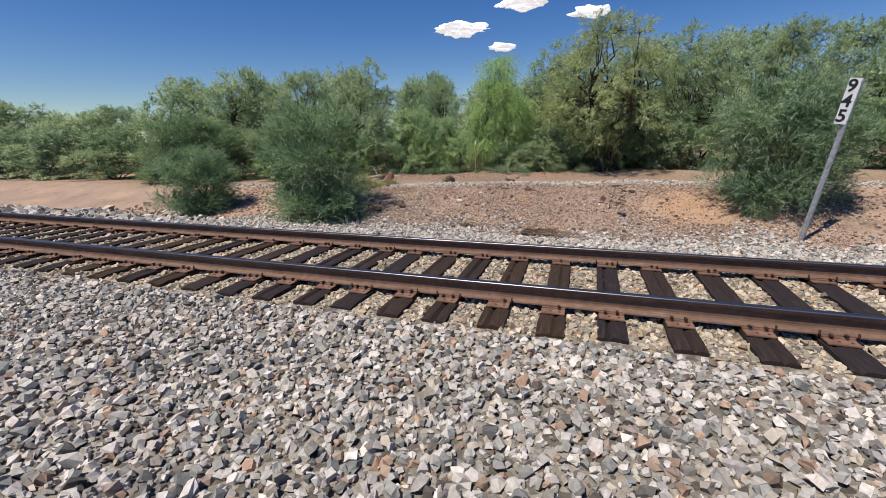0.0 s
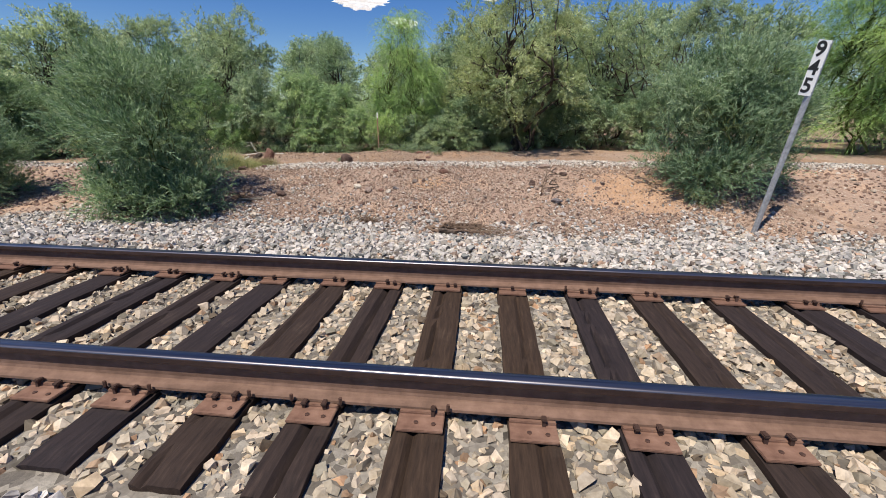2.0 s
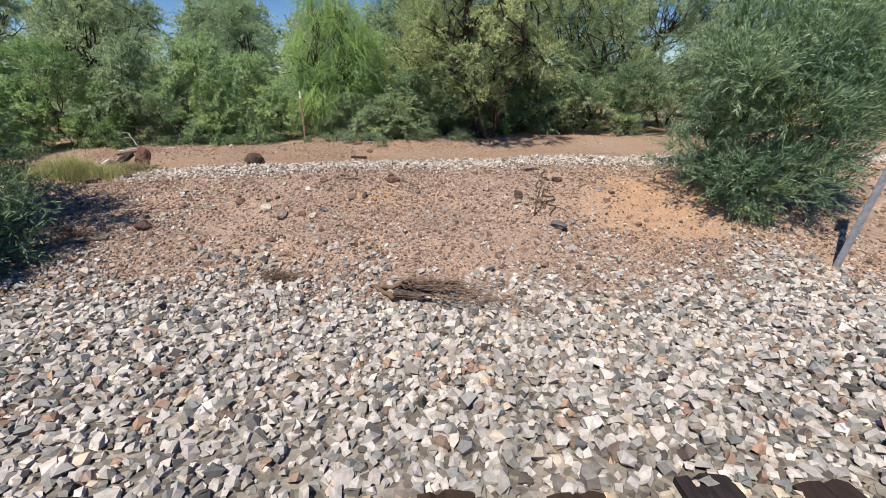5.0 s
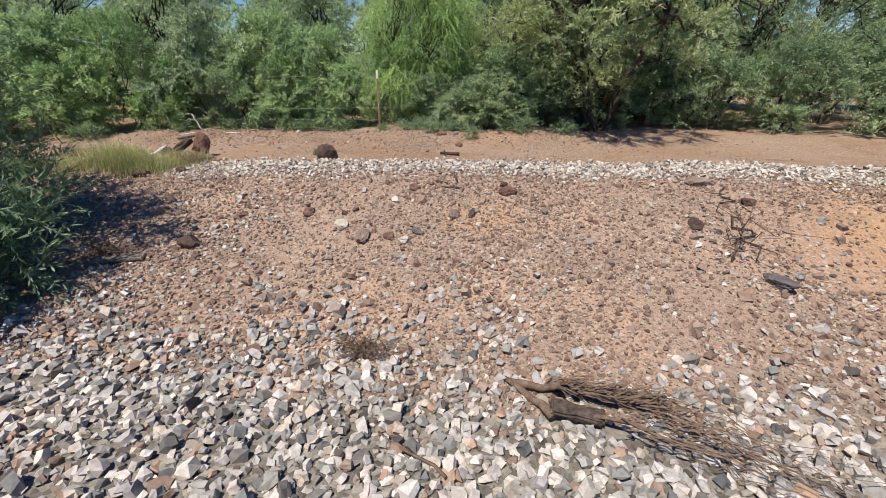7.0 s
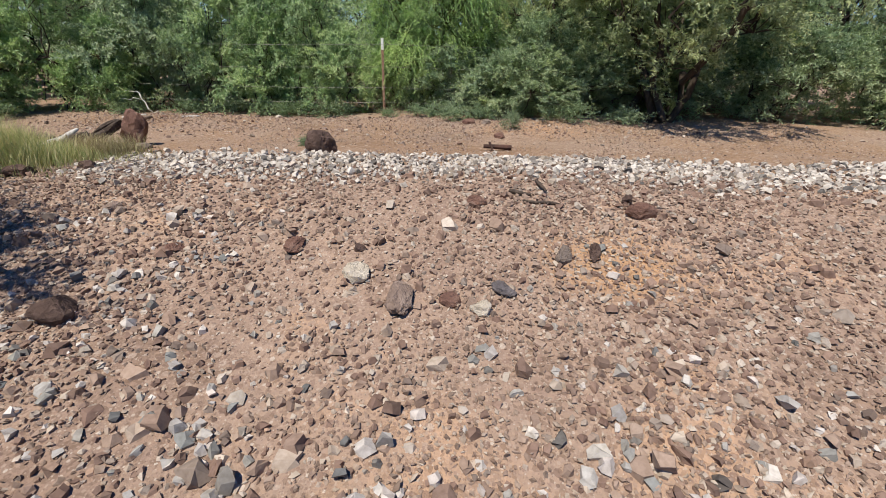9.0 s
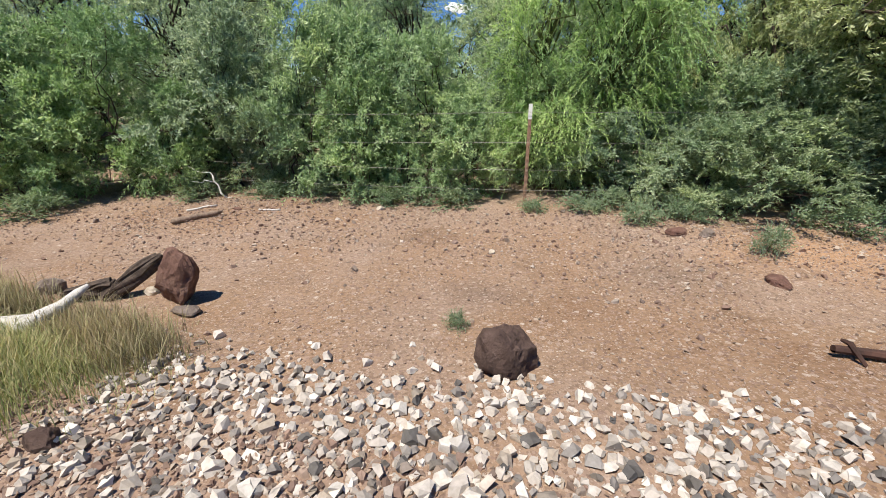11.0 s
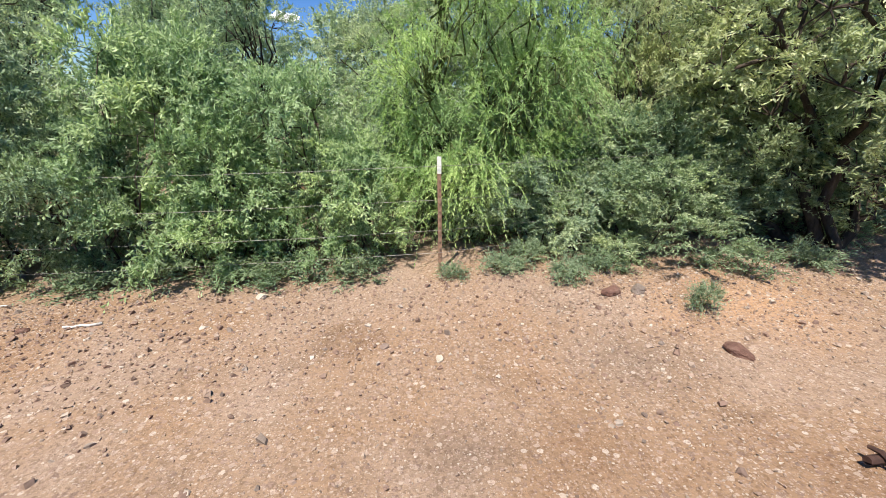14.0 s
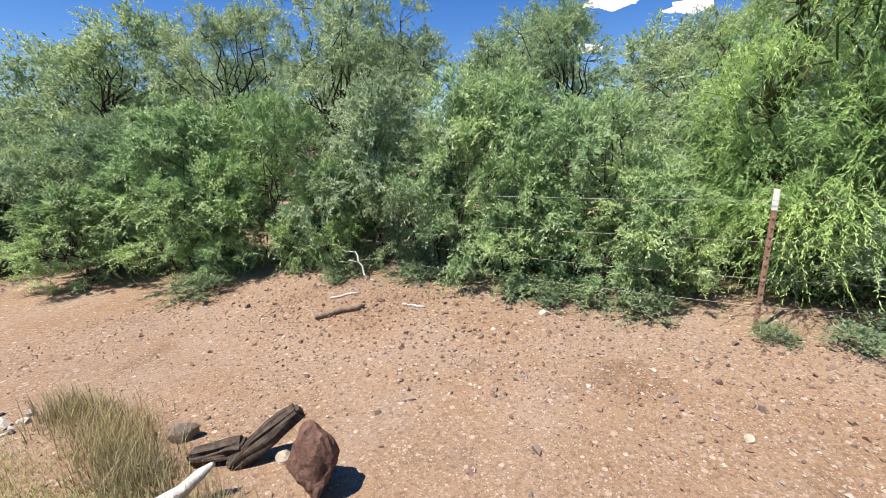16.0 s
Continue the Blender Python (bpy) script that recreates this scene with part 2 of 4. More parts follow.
GRASS = leaf_mat("dry_green_grass", [(0.0, (0.20, 0.25, 0.10)), (0.35, (0.30, 0.33, 0.15)), (0.6, (0.42, 0.40, 0.22)), (1.0, (0.56, 0.48, 0.32))], 0.3)

DRYGRASS = leaf_mat("dry_brown_grass", [(0.0, (0.20, 0.15, 0.09)), (0.4, (0.33, 0.26, 0.16)), (0.75, (0.44, 0.37, 0.24)), (1.0, (0.36, 0.36, 0.18))], 0.25)


def bark_mat(name, a, b):
    m = Mat(name, rough=0.95, spec=0.1)
    g = m.noise(9, 7, 0.7, vec=m.stretch(3, 3, 0.7))
    m.color(m.ramp(g, [(0.3, a), (0.7, b)])).bump(g, 0.8, 0.02)
    return m.m


BARK = bark_mat("dark_mesquite_bark", (0.028, 0.021, 0.017), (0.11, 0.085, 0.065))
GREENBARK = bark_mat("green_bark", (0.06, 0.075, 0.025), (0.14, 0.16, 0.06))
DEADWOOD = bark_mat("weathered_dead_wood", (0.085, 0.055, 0.038), (0.27, 0.19, 0.135))
GREYWOOD = bark_mat("grey_weathered_wood", (0.10, 0.085, 0.07), (0.34, 0.29, 0.235))
LOGWOOD = bark_mat("brown_weathered_wood", (0.15, 0.105, 0.075), (0.38, 0.285, 0.21))
PALEWOOD = bark_mat("bleached_white_wood", (0.50, 0.47, 0.42), (0.78, 0.75, 0.69))
CHARWOOD = bark_mat("dark_split_wood", (0.030, 0.023, 0.020), (0.15, 0.115, 0.09))


def rock_mat(name, a, b, c):
    m = Mat(name, rough=0.9, spec=0.2)
    m.color(m.ramp(m.noise(9, 9, 0.7), [(0.28, a), (0.5, b), (0.75, c)])).bump(m.noise(34, 8, 0.72), 0.9, 0.03)
    return m.m


ROCK_DARK = rock_mat("dark_brown_rock", (0.065, 0.042, 0.034), (0.115, 0.075, 0.060), (0.19, 0.13, 0.105))
ROCK_RED = rock_mat("reddish_brown_rock", (0.10, 0.055, 0.042), (0.20, 0.11, 0.082), (0.31, 0.20, 0.15))
ROCK_GREY = rock_mat("grey_brown_rock", (0.14, 0.11, 0.09), (0.24, 0.19, 0.155), (0.36, 0.30, 0.25))
ROCK_TAN = rock_mat("tan_brown_rock", (0.20, 0.145, 0.115), (0.30, 0.22, 0.175), (0.40, 0.31, 0.25))
ROCK_SLATE = rock_mat("purple_grey_rock", (0.085, 0.075, 0.078), (0.16, 0.14, 0.14), (0.25, 0.22, 0.21))
ROCK_CREAM = rock_mat("cream_rock", (0.42, 0.35, 0.26), (0.60, 0.52, 0.41), (0.72, 0.65, 0.55))


def plain_mat(name, c, rough, metal=0.0, vary=0.12, scale=18):
    m = Mat(name, rough=rough, metal=metal, spec=0.4)
    lo = tuple(v * (1 - vary) for v in c)
    hi = tuple(min(1, v * (1 + vary)) for v in c)
    m.color(m.ramp(m.noise(scale, 6), [(0.3, lo), (0.7, hi)])).bump(m.noise(scale * 5, 4), 0.15, 0.003)
    return m.m


GALV = plain_mat("galvanised_steel", (0.42, 0.43, 0.44), 0.5, 0.55, 0.25, 25)
SIGNWHITE = plain_mat("white_sign_paint", (0.78, 0.78, 0.76), 0.5, 0, 0.06, 12)
BLACKPAINT = plain_mat("black_sign_paint", (0.02, 0.02, 0.02), 0.55)
POSTRUST = plain_mat("rust_red_post_paint", (0.27, 0.165, 0.105), 0.8, 0, 0.45, 30)
POSTWHITE = plain_mat("white_post_paint", (0.72, 0.72, 0.66), 0.6, 0, 0.12, 30)
WIRE = plain_mat("grey_fence_wire", (0.25, 0.23, 0.21), 0.55, 0.4)
CLOUD = Mat("white_cloud", rough=1.0, spec=0.0)
CLOUD.color((0.95, 0.95, 0.97))
# pale blue-white glow added in place of daylight scattered inside the cloud
CLOUD.b.inputs["Emission Color"].default_value = (0.86, 0.93, 1.0, 1)
CLOUD.b.inputs["Emission Strength"].default_value = 0.45
CLOUD = CLOUD.m


# ---- building helpers ----
def mesh_np(name, verts, faces, mat=None, smooth=False):
    """A mesh from a vertex array (n, 3) and a face array (m, k)."""
    me = bpy.data.meshes.new(name)
    verts, faces = np.asarray(verts, np.float32), np.asarray(faces, np.int32)
    m, k = faces.shape
    me.vertices.add(len(verts))
    me.vertices.foreach_set("co", verts.ravel())
    me.loops.add(m * k)
    me.loops.foreach_set("vertex_index", faces.ravel())
    me.polygons.add(m)
    me.polygons.foreach_set("loop_start", np.arange(0, m * k, k, dtype=np.int32))
    me.polygons.foreach_set("use_smooth", np.full(m, smooth))
    me.update(calc_edges=True)
    if mat:
        me.materials.append(mat)
    return me


def bm_mesh(name, bm, mat=None, smooth=False):
    me = bpy.data.meshes.new(name)
    for f in bm.faces:
        f.smooth = smooth
    bm.to_mesh(me)
    bm.free()
    if mat:
        me.materials.append(mat)
    return me


def put(name, me, m=None, parent=None, label=""):
    ob = new(name, me)
    if m is not None:
        ob.matrix_basis = m
    if parent is not None:
        ob.parent = parent
    return tagged(ob, label)


def box_bm(size, at=(0, 0, 0), bevel=0.0, bm=None):
    bm = bm or bmesh.new()
    r = bmesh.ops.create_cube(bm, size=1.0, matrix=Matrix.Translation(at) @ Matrix.Diagonal((*size, 1)))
    if bevel:
        edges = {e for v in r["verts"] for e in v.link_edges}
        bmesh.ops.bevel(bm, geom=list(edges), offset=bevel, segments=2, affect='EDGES')
    return bm


def tubes_np(paths, sides=5):
    """Tapered tubes along paths: each is (points (n, 3), radii (n,)). Returns verts, quads."""
    V, F, base = [], [], 0
    ang = np.linspace(0, 2 * np.pi, sides, endpoint=False)
    for pts, rad in paths:
        pts, rad = np.asarray(pts, float), np.asarray(rad, float)
        d = np.gradient(pts, axis=0)
        d /= np.linalg.norm(d, axis=1, keepdims=True) + 1e-9
        ref = np.where(np.abs(d[:, 2:3]) < 0.9, [[0.0, 0, 1]], [[1.0, 0, 0]])
        u = np.cross(d, ref)
        u /= np.linalg.norm(u, axis=1, keepdims=True) + 1e-9
        w = np.cross(d, u)
        ring = pts[:, None] + rad[:, None, None] * (np.cos(ang)[None, :, None] * u[:, None] + np.sin(ang)[None, :, None] * w[:, None])
        n = len(pts)
        V.append(ring.reshape(-1, 3))
        i = np.arange(n - 1)[:, None] * sides + np.arange(sides)[None, :]
        j = np.arange(n - 1)[:, None] * sides + (np.arange(sides)[None, :] + 1) % sides
        F.append(np.stack([i, j, j + sides, i + sides], -1).reshape(-1, 4) + base)
        cap = np.arange(sides)
        if sides >= 4:
            for c in (cap[::-1], cap + (n - 1) * sides):
                F.append(np.array([[c[0], c[1], c[2], c[3]]]) + base)
                if sides > 4:
                    F.append(np.array([[c[0], c[3], c[4], c[sides - 1]]]) + base)
        base += n * sides
    return np.concatenate(V), np.concatenate(F)


def bent(rng, a, b, n=6, wobble=0.06, sag=0.0):
    """A crooked path from a to b."""
    a, b = np.asarray(a, float), np.asarray(b, float)
    s = np.linspace(0, 1, n)[:, None]
    p = a + (b - a) * s
    length = np.linalg.norm(b - a)
    w = rng.normal(0, wobble * length, (n, 3))
    w[0] = w[-1] = 0
    p = p + w
    p[:, 2] += sag * np.sin(np.pi * s[:, 0])
    return p


# ---- ground shape ----
PY = [-400, -30, -8, -4.5, -1.6, -1.3, 1.3, 1.7, 3.5, 4.2, 5.2, 5.65, 6.4, 6.9, 7.6, 8.3, 9.0, 9.8, 10.4, 12, 40, 400]
PZ = [-1.2, -1.0, -0.42, -0.13, -0.055, -0.05, -0.05, -0.07, -0.40, -0.42, -0.22, -0.11, 0.12, 0.19, 0.18, 0.14, 0.11, 0.13, 0.17, 0.15, 0.1, 0.0]


def gz(x, y):
    """Height of the ground."""
    x, y = np.asarray(x, float), np.asarray(y, float)
    p = np.interp(y, PY, PZ) * 0.5 + 0.25 * (np.interp(y - 0.18, PY, PZ) + np.interp(y + 0.18, PY, PZ))
    w = np.clip((y - 3.6) / 2.4, 0, 1)
    tilt = 0.16 * np.tanh((x + 3.0) / 5.2) * w * np.clip((60 - y) / 40, 0, 1)
    bumps = 0.025 * np.sin(1.7 * x + 0.6 * y) * np.sin(1.1 * y - 0.5 * x) + 0.012 * np.sin(4.3 * x - 2 * y + 1) * np.sin(3.7 * y + 1.3 * x)
    return p + tilt + bumps * np.clip((np.abs(y) - 1.6) / 1.0, 0, 1)


def g(x, y):
    return float(gz(x, y))


def axis(lo, hi, step, far):
    inner = np.arange(lo, hi + 1e-6, step)
    out, d, s = [], 0.0, step
    while d < far:
        s *= 1.22
        d += s
        out.append(d)
    out = np.array(out)
    return np.concatenate([(lo - out)[::-1], inner, hi + out])


def build_ground():
    xs, ys = axis(-12, 12, 0.1, 1500), axis(-5, 12.5, 0.1, 1500)
    X, Y = np.meshgrid(xs, ys)
    Z = gz(X, Y)
    V = np.stack([X, Y, Z], -1).reshape(-1, 3)
    nx, ny = len(xs), len(ys)
    i = (np.arange(ny - 1)[:, None] * nx + np.arange(nx - 1)[None, :]).ravel()
    F = np.stack([i, i + 1, i + 1 + nx, i + nx], -1)
    ob = put("ground", mesh_np("ground", V, F, GROUND, True))
    tagged(ob, "reddish tan desert soil with a gravel railway bed", "ground", kind="structure")


build_ground()


# ---- loose stones ----
def stone_shapes(rng, count=32):
    k = np.arange(5)
    up = (k + 1) % 5
    faces = np.concatenate([np.stack([k, up, k + 5], 1), np.stack([up, up + 5, k + 5], 1),
                            [(5, 6, 7), (5, 7, 8), (5, 8, 9), (2, 1, 0), (3, 2, 0), (4, 3, 0)]])
    shapes = []
    for _ in range(count):
        a = 2 * np.pi * (k + rng.uniform(-0.3, 0.3, 5)) / 5
        b = 2 * np.pi * (k + 0.5 * rng.uniform(-0.6, 0.6) + rng.uniform(-0.3, 0.3, 5)) / 5
        q, t = rng.uniform(0.75, 1.1, 5), rng.uniform(0.35, 0.95, 5)
        v = np.concatenate([np.stack([np.cos(a) * q, np.sin(a) * q, rng.uniform(-0.75, -0.3, 5)], 1),
                            np.stack([np.cos(b) * t, np.sin(b) * t, rng.uniform(0.3, 0.9, 5)], 1)])
        v *= rng.uniform((0.95, 0.72, 0.62), (1.25, 0.98, 0.95))
        shapes.append(v)
    return np.array(shapes), faces


def scatter(name, rng, xy, size, mat, label, category, sink=0.2, tilt=0.75, lift=None):
    """One object of many loose stones at the places xy."""
    shapes, faces = SHAPES if size > 0.025 else CHIPS
    n = len(xy)
    v = shapes[rng.integers(0, len(shapes), n)]
    s = np.minimum(rng.lognormal(math.log(size / 2), 0.3, n), size * 0.95)
    a, b, c = rng.uniform(0, 2 * np.pi, n), rng.normal(0, tilt, n), rng.normal(0, tilt, n)
    def rot(ang, ax):
        m = np.zeros((n, 3, 3))
        i, j = [(1, 2), (0, 2), (0, 1)][ax]
        m[:, ax, ax] = 1
        m[:, i, i] = m[:, j, j] = np.cos(ang)
        m[:, i, j], m[:, j, i] = -np.sin(ang), np.sin(ang)
        return m
    R = rot(a, 2) @ rot(b, 0) @ rot(c, 1)
    z = gz(xy[:, 0], xy[:, 1]) + s * (0.55 - sink * 1.5 + rng.uniform(-0.35, 0.35, n)) + (lift if lift is not None else 0)
    P = np.concatenate([xy, z[:, None]], 1)
    V = np.einsum('nij,nkj->nki', R, v * s[:, None, None]) + P[:, None]
    k = v.shape[1]
    F = (faces[None] + (np.arange(n) * k)[:, None, None]).reshape(-1, 3)
    ob = put(name, mesh_np(name, V.reshape(-1, 3), F, mat))
    return tagged(ob, label, category, kind="stuff")


def jitter_grid(rng, x0, x1, y0, y1, step):
    nx, ny = int((x1 - x0) / step), int((y1 - y0) / step)
    X, Y = np.meshgrid(np.arange(nx), np.arange(ny))
    p = np.stack([X, Y], -1).reshape(-1, 2) + rng.uniform(-0.1, 1.1, (nx * ny, 2))
    return p * step + (x0, y0)


def wavy(xy, f=1.0, seed=0.0):
    x, y = xy[:, 0], xy[:, 1]
    return (np.sin(1.3 * f * x + seed) + np.sin(2.9 * f * x - 1.7 * f * y + 2 * seed) * 0.7 + np.sin(5.3 * f * y + 4.1 * f * x) * 0.5 + np.sin(9.7 * f * x + 7.0 * f * y) * 0.3) / 2.5


rng = np.random.default_rng(4)
SHAPES = stone_shapes(rng)


def chip_shapes(rng, count=24):
    """Six-cornered flakes for grit too small to show facets."""
    base = np.array([(1, 0, 0), (0, 1, 0), (-1, 0, 0), (0, -1, 0), (0, 0, 0.7), (0, 0, -0.7)], float)
    faces = np.array([(0, 1, 4), (1, 2, 4), (2, 3, 4), (3, 0, 4), (1, 0, 5), (2, 1, 5), (3, 2, 5), (0, 3, 5)])
    return np.array([(base + rng.normal(0, 0.22, (6, 3))) * rng.uniform((0.9, 0.7, 0.6), (1.25, 1.0, 0.9)) for _ in range(count)]), faces


CHIPS = chip_shapes(rng)

TIE_W = 0.23
# the ties by the crossing lie unevenly; farther along they are regular
TIE_XS = np.array([-2.57 - 0.52 * k for k in range(56, 0, -1)] + [-2.57, -2.06, -1.62, -1.09, -0.635, -0.132, 0.385, 0.908, 1.42, 2.0, 2.54] + [2.54 + 0.52 * k for k in range(1, 46)])
TIE_MID = 61


def thin_bare(r, xy):
    """Leaves few stones on the bare orange patch of the bank."""
    d = np.hypot((xy[:, 0] - 2.95) / 1.3, (xy[:, 1] - 5.6) / 0.95) + 0.25 * wavy(xy, 1.7, 2)
    return xy[(d > 0.85) | (r.uniform(0, 1, len(xy)) < 0.18)]


def off_tie(xy):
    j = np.clip(np.searchsorted(TIE_XS, xy[:, 0]), 1, len(TIE_XS) - 1)
    return np.minimum(np.abs(xy[:, 0] - TIE_XS[j]), np.abs(xy[:, 0] - TIE_XS[j - 1])) > TIE_W / 2 + 0.012


def build_stones():
    r = np.random.default_rng(11)
    # near shoulder
    p = jitter_grid(r, -8, 7.5, -4.6, -1.36, 0.050)
    p = p[p[:, 1] > -4.2 + r.normal(0, 0.18, len(p)) + 0.15 * wavy(p, 1.1, 2)]
    scatter("ballast_gravel", r, p, 0.060, BALLAST, "pale grey and cream crushed stone ballast beside the track", "gravel", sink=0.06)
    # between the ties
    p = jitter_grid(r, -12, 8.5, -1.37, 1.36, 0.046)
    p = p[off_tie(p)]
    scatter("ballast_gravel", r, p, 0.052, BALLAST_DUSTY, "cream and tan crushed stone ballast between the ties", "gravel", sink=0.10, lift=-0.012)
    # far shoulder, thinning out onto the soil
    p = jitter_grid(r, -8, 7.5, 1.36, 5.4, 0.050)
    keep = r.uniform(-0.5, 0.5, len(p)) + p[:, 1] + 0.6 * wavy(p, 0.8, 1.0) + 0.35 * wavy(p, 3.1, 2.0) < 4.1
    scatter("ballast_gravel", r, p[keep], 0.060, BALLAST, "pale grey crushed stone spread below the embankment", "gravel", sink=0.1)
    # farther stretches of the bed
    for x0, x1 in ((-34, -8), (7, 26)):
        p = jitter_grid(r, x0, x1, -5.2, 4.6, 0.18)
        p = p[np.abs(p[:, 1] + 0.3) < 4.2 + r.normal(0, 0.25, len(p)) + 0.3 * wavy(p, 0.7, 1)]
        p = p[off_tie(p) | (np.abs(p[:, 1]) > 1.36)]
        p = p[(p[:, 0] < -11.9) | (p[:, 0] > 8.4) | (np.abs(p[:, 1]) > 1.36)]
        scatter("ballast_gravel", r, p, 0.18, BALLAST, "pale crushed stone ballast farther along the track", "gravel", sink=0.35)
    p = jitter_grid(r, -10, 9, -7.5, -3.9, 0.13)
    p = p[p[:, 1] > -5.6 + r.normal(0, 0.6, len(p)) + 0.5 * wavy(p, 0.8, 3)]
    scatter("ballast_gravel", r, p, 0.085, BALLAST_DUSTY, "sparse crushed stone at the foot of the near shoulder", "gravel", sink=0.3)
    # slope
    p = jitter_grid(r, -6.3, 5.2, 3.7, 7.2, 0.024)
    p = p[r.uniform(0, 1, len(p)) < 0.62 + 0.45 * wavy(p, 1.2, 3)]
    scatter("slope_gravel", r, thin_bare(r, p), 0.022, SLOPEGRIT, "fine tan and pinkish grit strewn over the bank", "gravel", sink=0.15, tilt=0.5)
    p = jitter_grid(r, -6.3, 5.2, 3.7, 7.2, 0.040)
    p = p[r.uniform(0, 1, len(p)) < 0.50 + 0.55 * wavy(p, 1.5, 3)]
    scatter("slope_gravel", r, thin_bare(r, p), 0.034, PINKSTONE, "small reddish brown stones strewn over the bank", "gravel", sink=0.2, tilt=0.5)
    p = jitter_grid(r, -6.5, 6, 3.9, 6.95, 0.13)
    p = p[r.uniform(0, 1, len(p)) < 0.45 + 0.45 * wavy(p, 1.6, 1)]
    scatter("slope_gravel", r, thin_bare(r, p), 0.058, PINKSTONE, "larger brown stones strewn over the bank", "gravel", sink=0.3, tilt=0.3)
    p = jitter_grid(r, -6, 6, 4.0, 6.6, 0.3)
    p = p[r.uniform(0, 1, len(p)) < 0.5]
    scatter("slope_gravel", r, p, 0.085, PINKSTONE, "fist-sized brown stones lying on the bank", "gravel", sink=0.25, tilt=0.3)
    p = jitter_grid(r, -6, 5, 3.9, 6.3, 0.06)
    p = p[r.uniform(0, 1, len(p)) < 0.12 + 0.3 * wavy(p, 1.9, 4) + 0.22 * np.clip((-2.2 - p[:, 0]) / 1.5, 0, 1) - 0.25 * np.clip(p[:, 1] - 5.2, 0, 1)]
    scatter("slope_gravel", r, p, 0.046, BALLAST, "stray pale ballast stones scattered up the bank", "gravel", sink=0.2)
    for x0, x1 in ((5.0, 11.5), (-13, -6.2)):
        p = jitter_grid(r, x0, x1, 3.9, 7.2, 0.085)
        p = p[r.uniform(0, 1, len(p)) < 0.6 + 0.3 * wavy(p, 1.2, 3)]
        scatter("slope_gravel", r, p, 0.06, PINKSTONE, "brown stones strewn over the farther bank", "gravel", sink=0.3, tilt=0.35)
    # pale band along the crest
    p = jitter_grid(r, -5.2, 10, 6.4, 8.0, 0.042)
    d = np.abs(p[:, 1] - 7.22 - 0.1 * wavy(p, 0.5, 2)) + r.normal(0, 0.10, len(p)) - 0.07 * wavy(p, 2.2, 1)
    scatter("pale_gravel", r, p[d < 0.43], 0.043, WHITESTONE, "band of whitish gravel along the bank's crest", "gravel", sink=0.15)
    p = jitter_grid(r, -14, -7.5, 6.7, 7.8, 0.07)
    scatter("pale_gravel", r, p[np.abs(p[:, 1] - 7.25) + r.normal(0, 0.1, len(p)) < 0.35], 0.065, WHITESTONE, "whitish gravel continuing past the grass clump", "gravel")
    # service path
    p = jitter_grid(r, -8.0, 1.0, 7.7, 11.0, 0.028)
    dens = -0.05 + 0.7 * wavy(p, 0.7, 2.4) + 0.3 * wavy(p, 2.3, 3) + 0.35 * np.clip((p[:, 1] - 9.1) / 1.0, 0, 1)
    scatter("path_gravel", r, p[r.uniform(0, 1, len(p)) < dens], 0.016, SLOPEGRIT, "patches of fine pinkish grit on the path", "gravel", sink=0.15, tilt=0.5)
    p = jitter_grid(r, -9.5, 3, 7.5, 11.0, 0.042)
    dens = 0.22 + 0.5 * wavy(p, 0.8, 5) + 0.25 * wavy(p, 2.1, 1) + 0.5 * np.clip((p[:, 1] - 8.7) / 1.2, 0, 0.9)
    scatter("path_gravel", r, p[r.uniform(0, 1, len(p)) < dens], 0.017, PATHSTONE, "fine tan pebbles on the bare soil path", "gravel", sink=0.2)
    p = jitter_grid(r, -9.5, 4, 7.6, 10.9, 0.2)
    p = p[r.uniform(0, 1, len(p)) < 0.10 + 0.25 * wavy(p, 1.0, 2) + 0.4 * np.clip((p[:, 1] - 8.9) / 1.2, 0, 0.8)]
    q = jitter_grid(r, -8.5, 1.5, 8.6, 11.0, 0.075)
    q = q[r.uniform(0, 1, len(q)) < 0.55 * np.clip((q[:, 1] - 8.9) / 0.8, 0, 1) + 0.35 * wavy(q, 1.3, 6)]
    scatter("path_gravel", r, q, 0.032, PINKSTONE, "small pinkish brown stones on the upper edge of the path", "gravel", sink=0.25)
    scatter("path_gravel", r, p, 0.042, PINKSTONE, "scattered brown stones on the bare soil path", "gravel", sink=0.3)


build_stones()


# ---- track ----
def rail_profile():
    half = [(0.0, 0.171), (0.012, 0.1707), (0.0235, 0.1698), (0.0275, 0.1690), (0.0308, 0.1672), (0.0336, 0.1646), (0.0354, 0.1612), (0.0362, 0.1575), (0.0365, 0.134), (0.012, 0.124), (0.0085, 0.110), (0.0085, 0.045),
            (0.014, 0.030), (0.068, 0.013), (0.070, 0.0)]
    return half + [(-y, z) for y, z in half[:0:-1]]


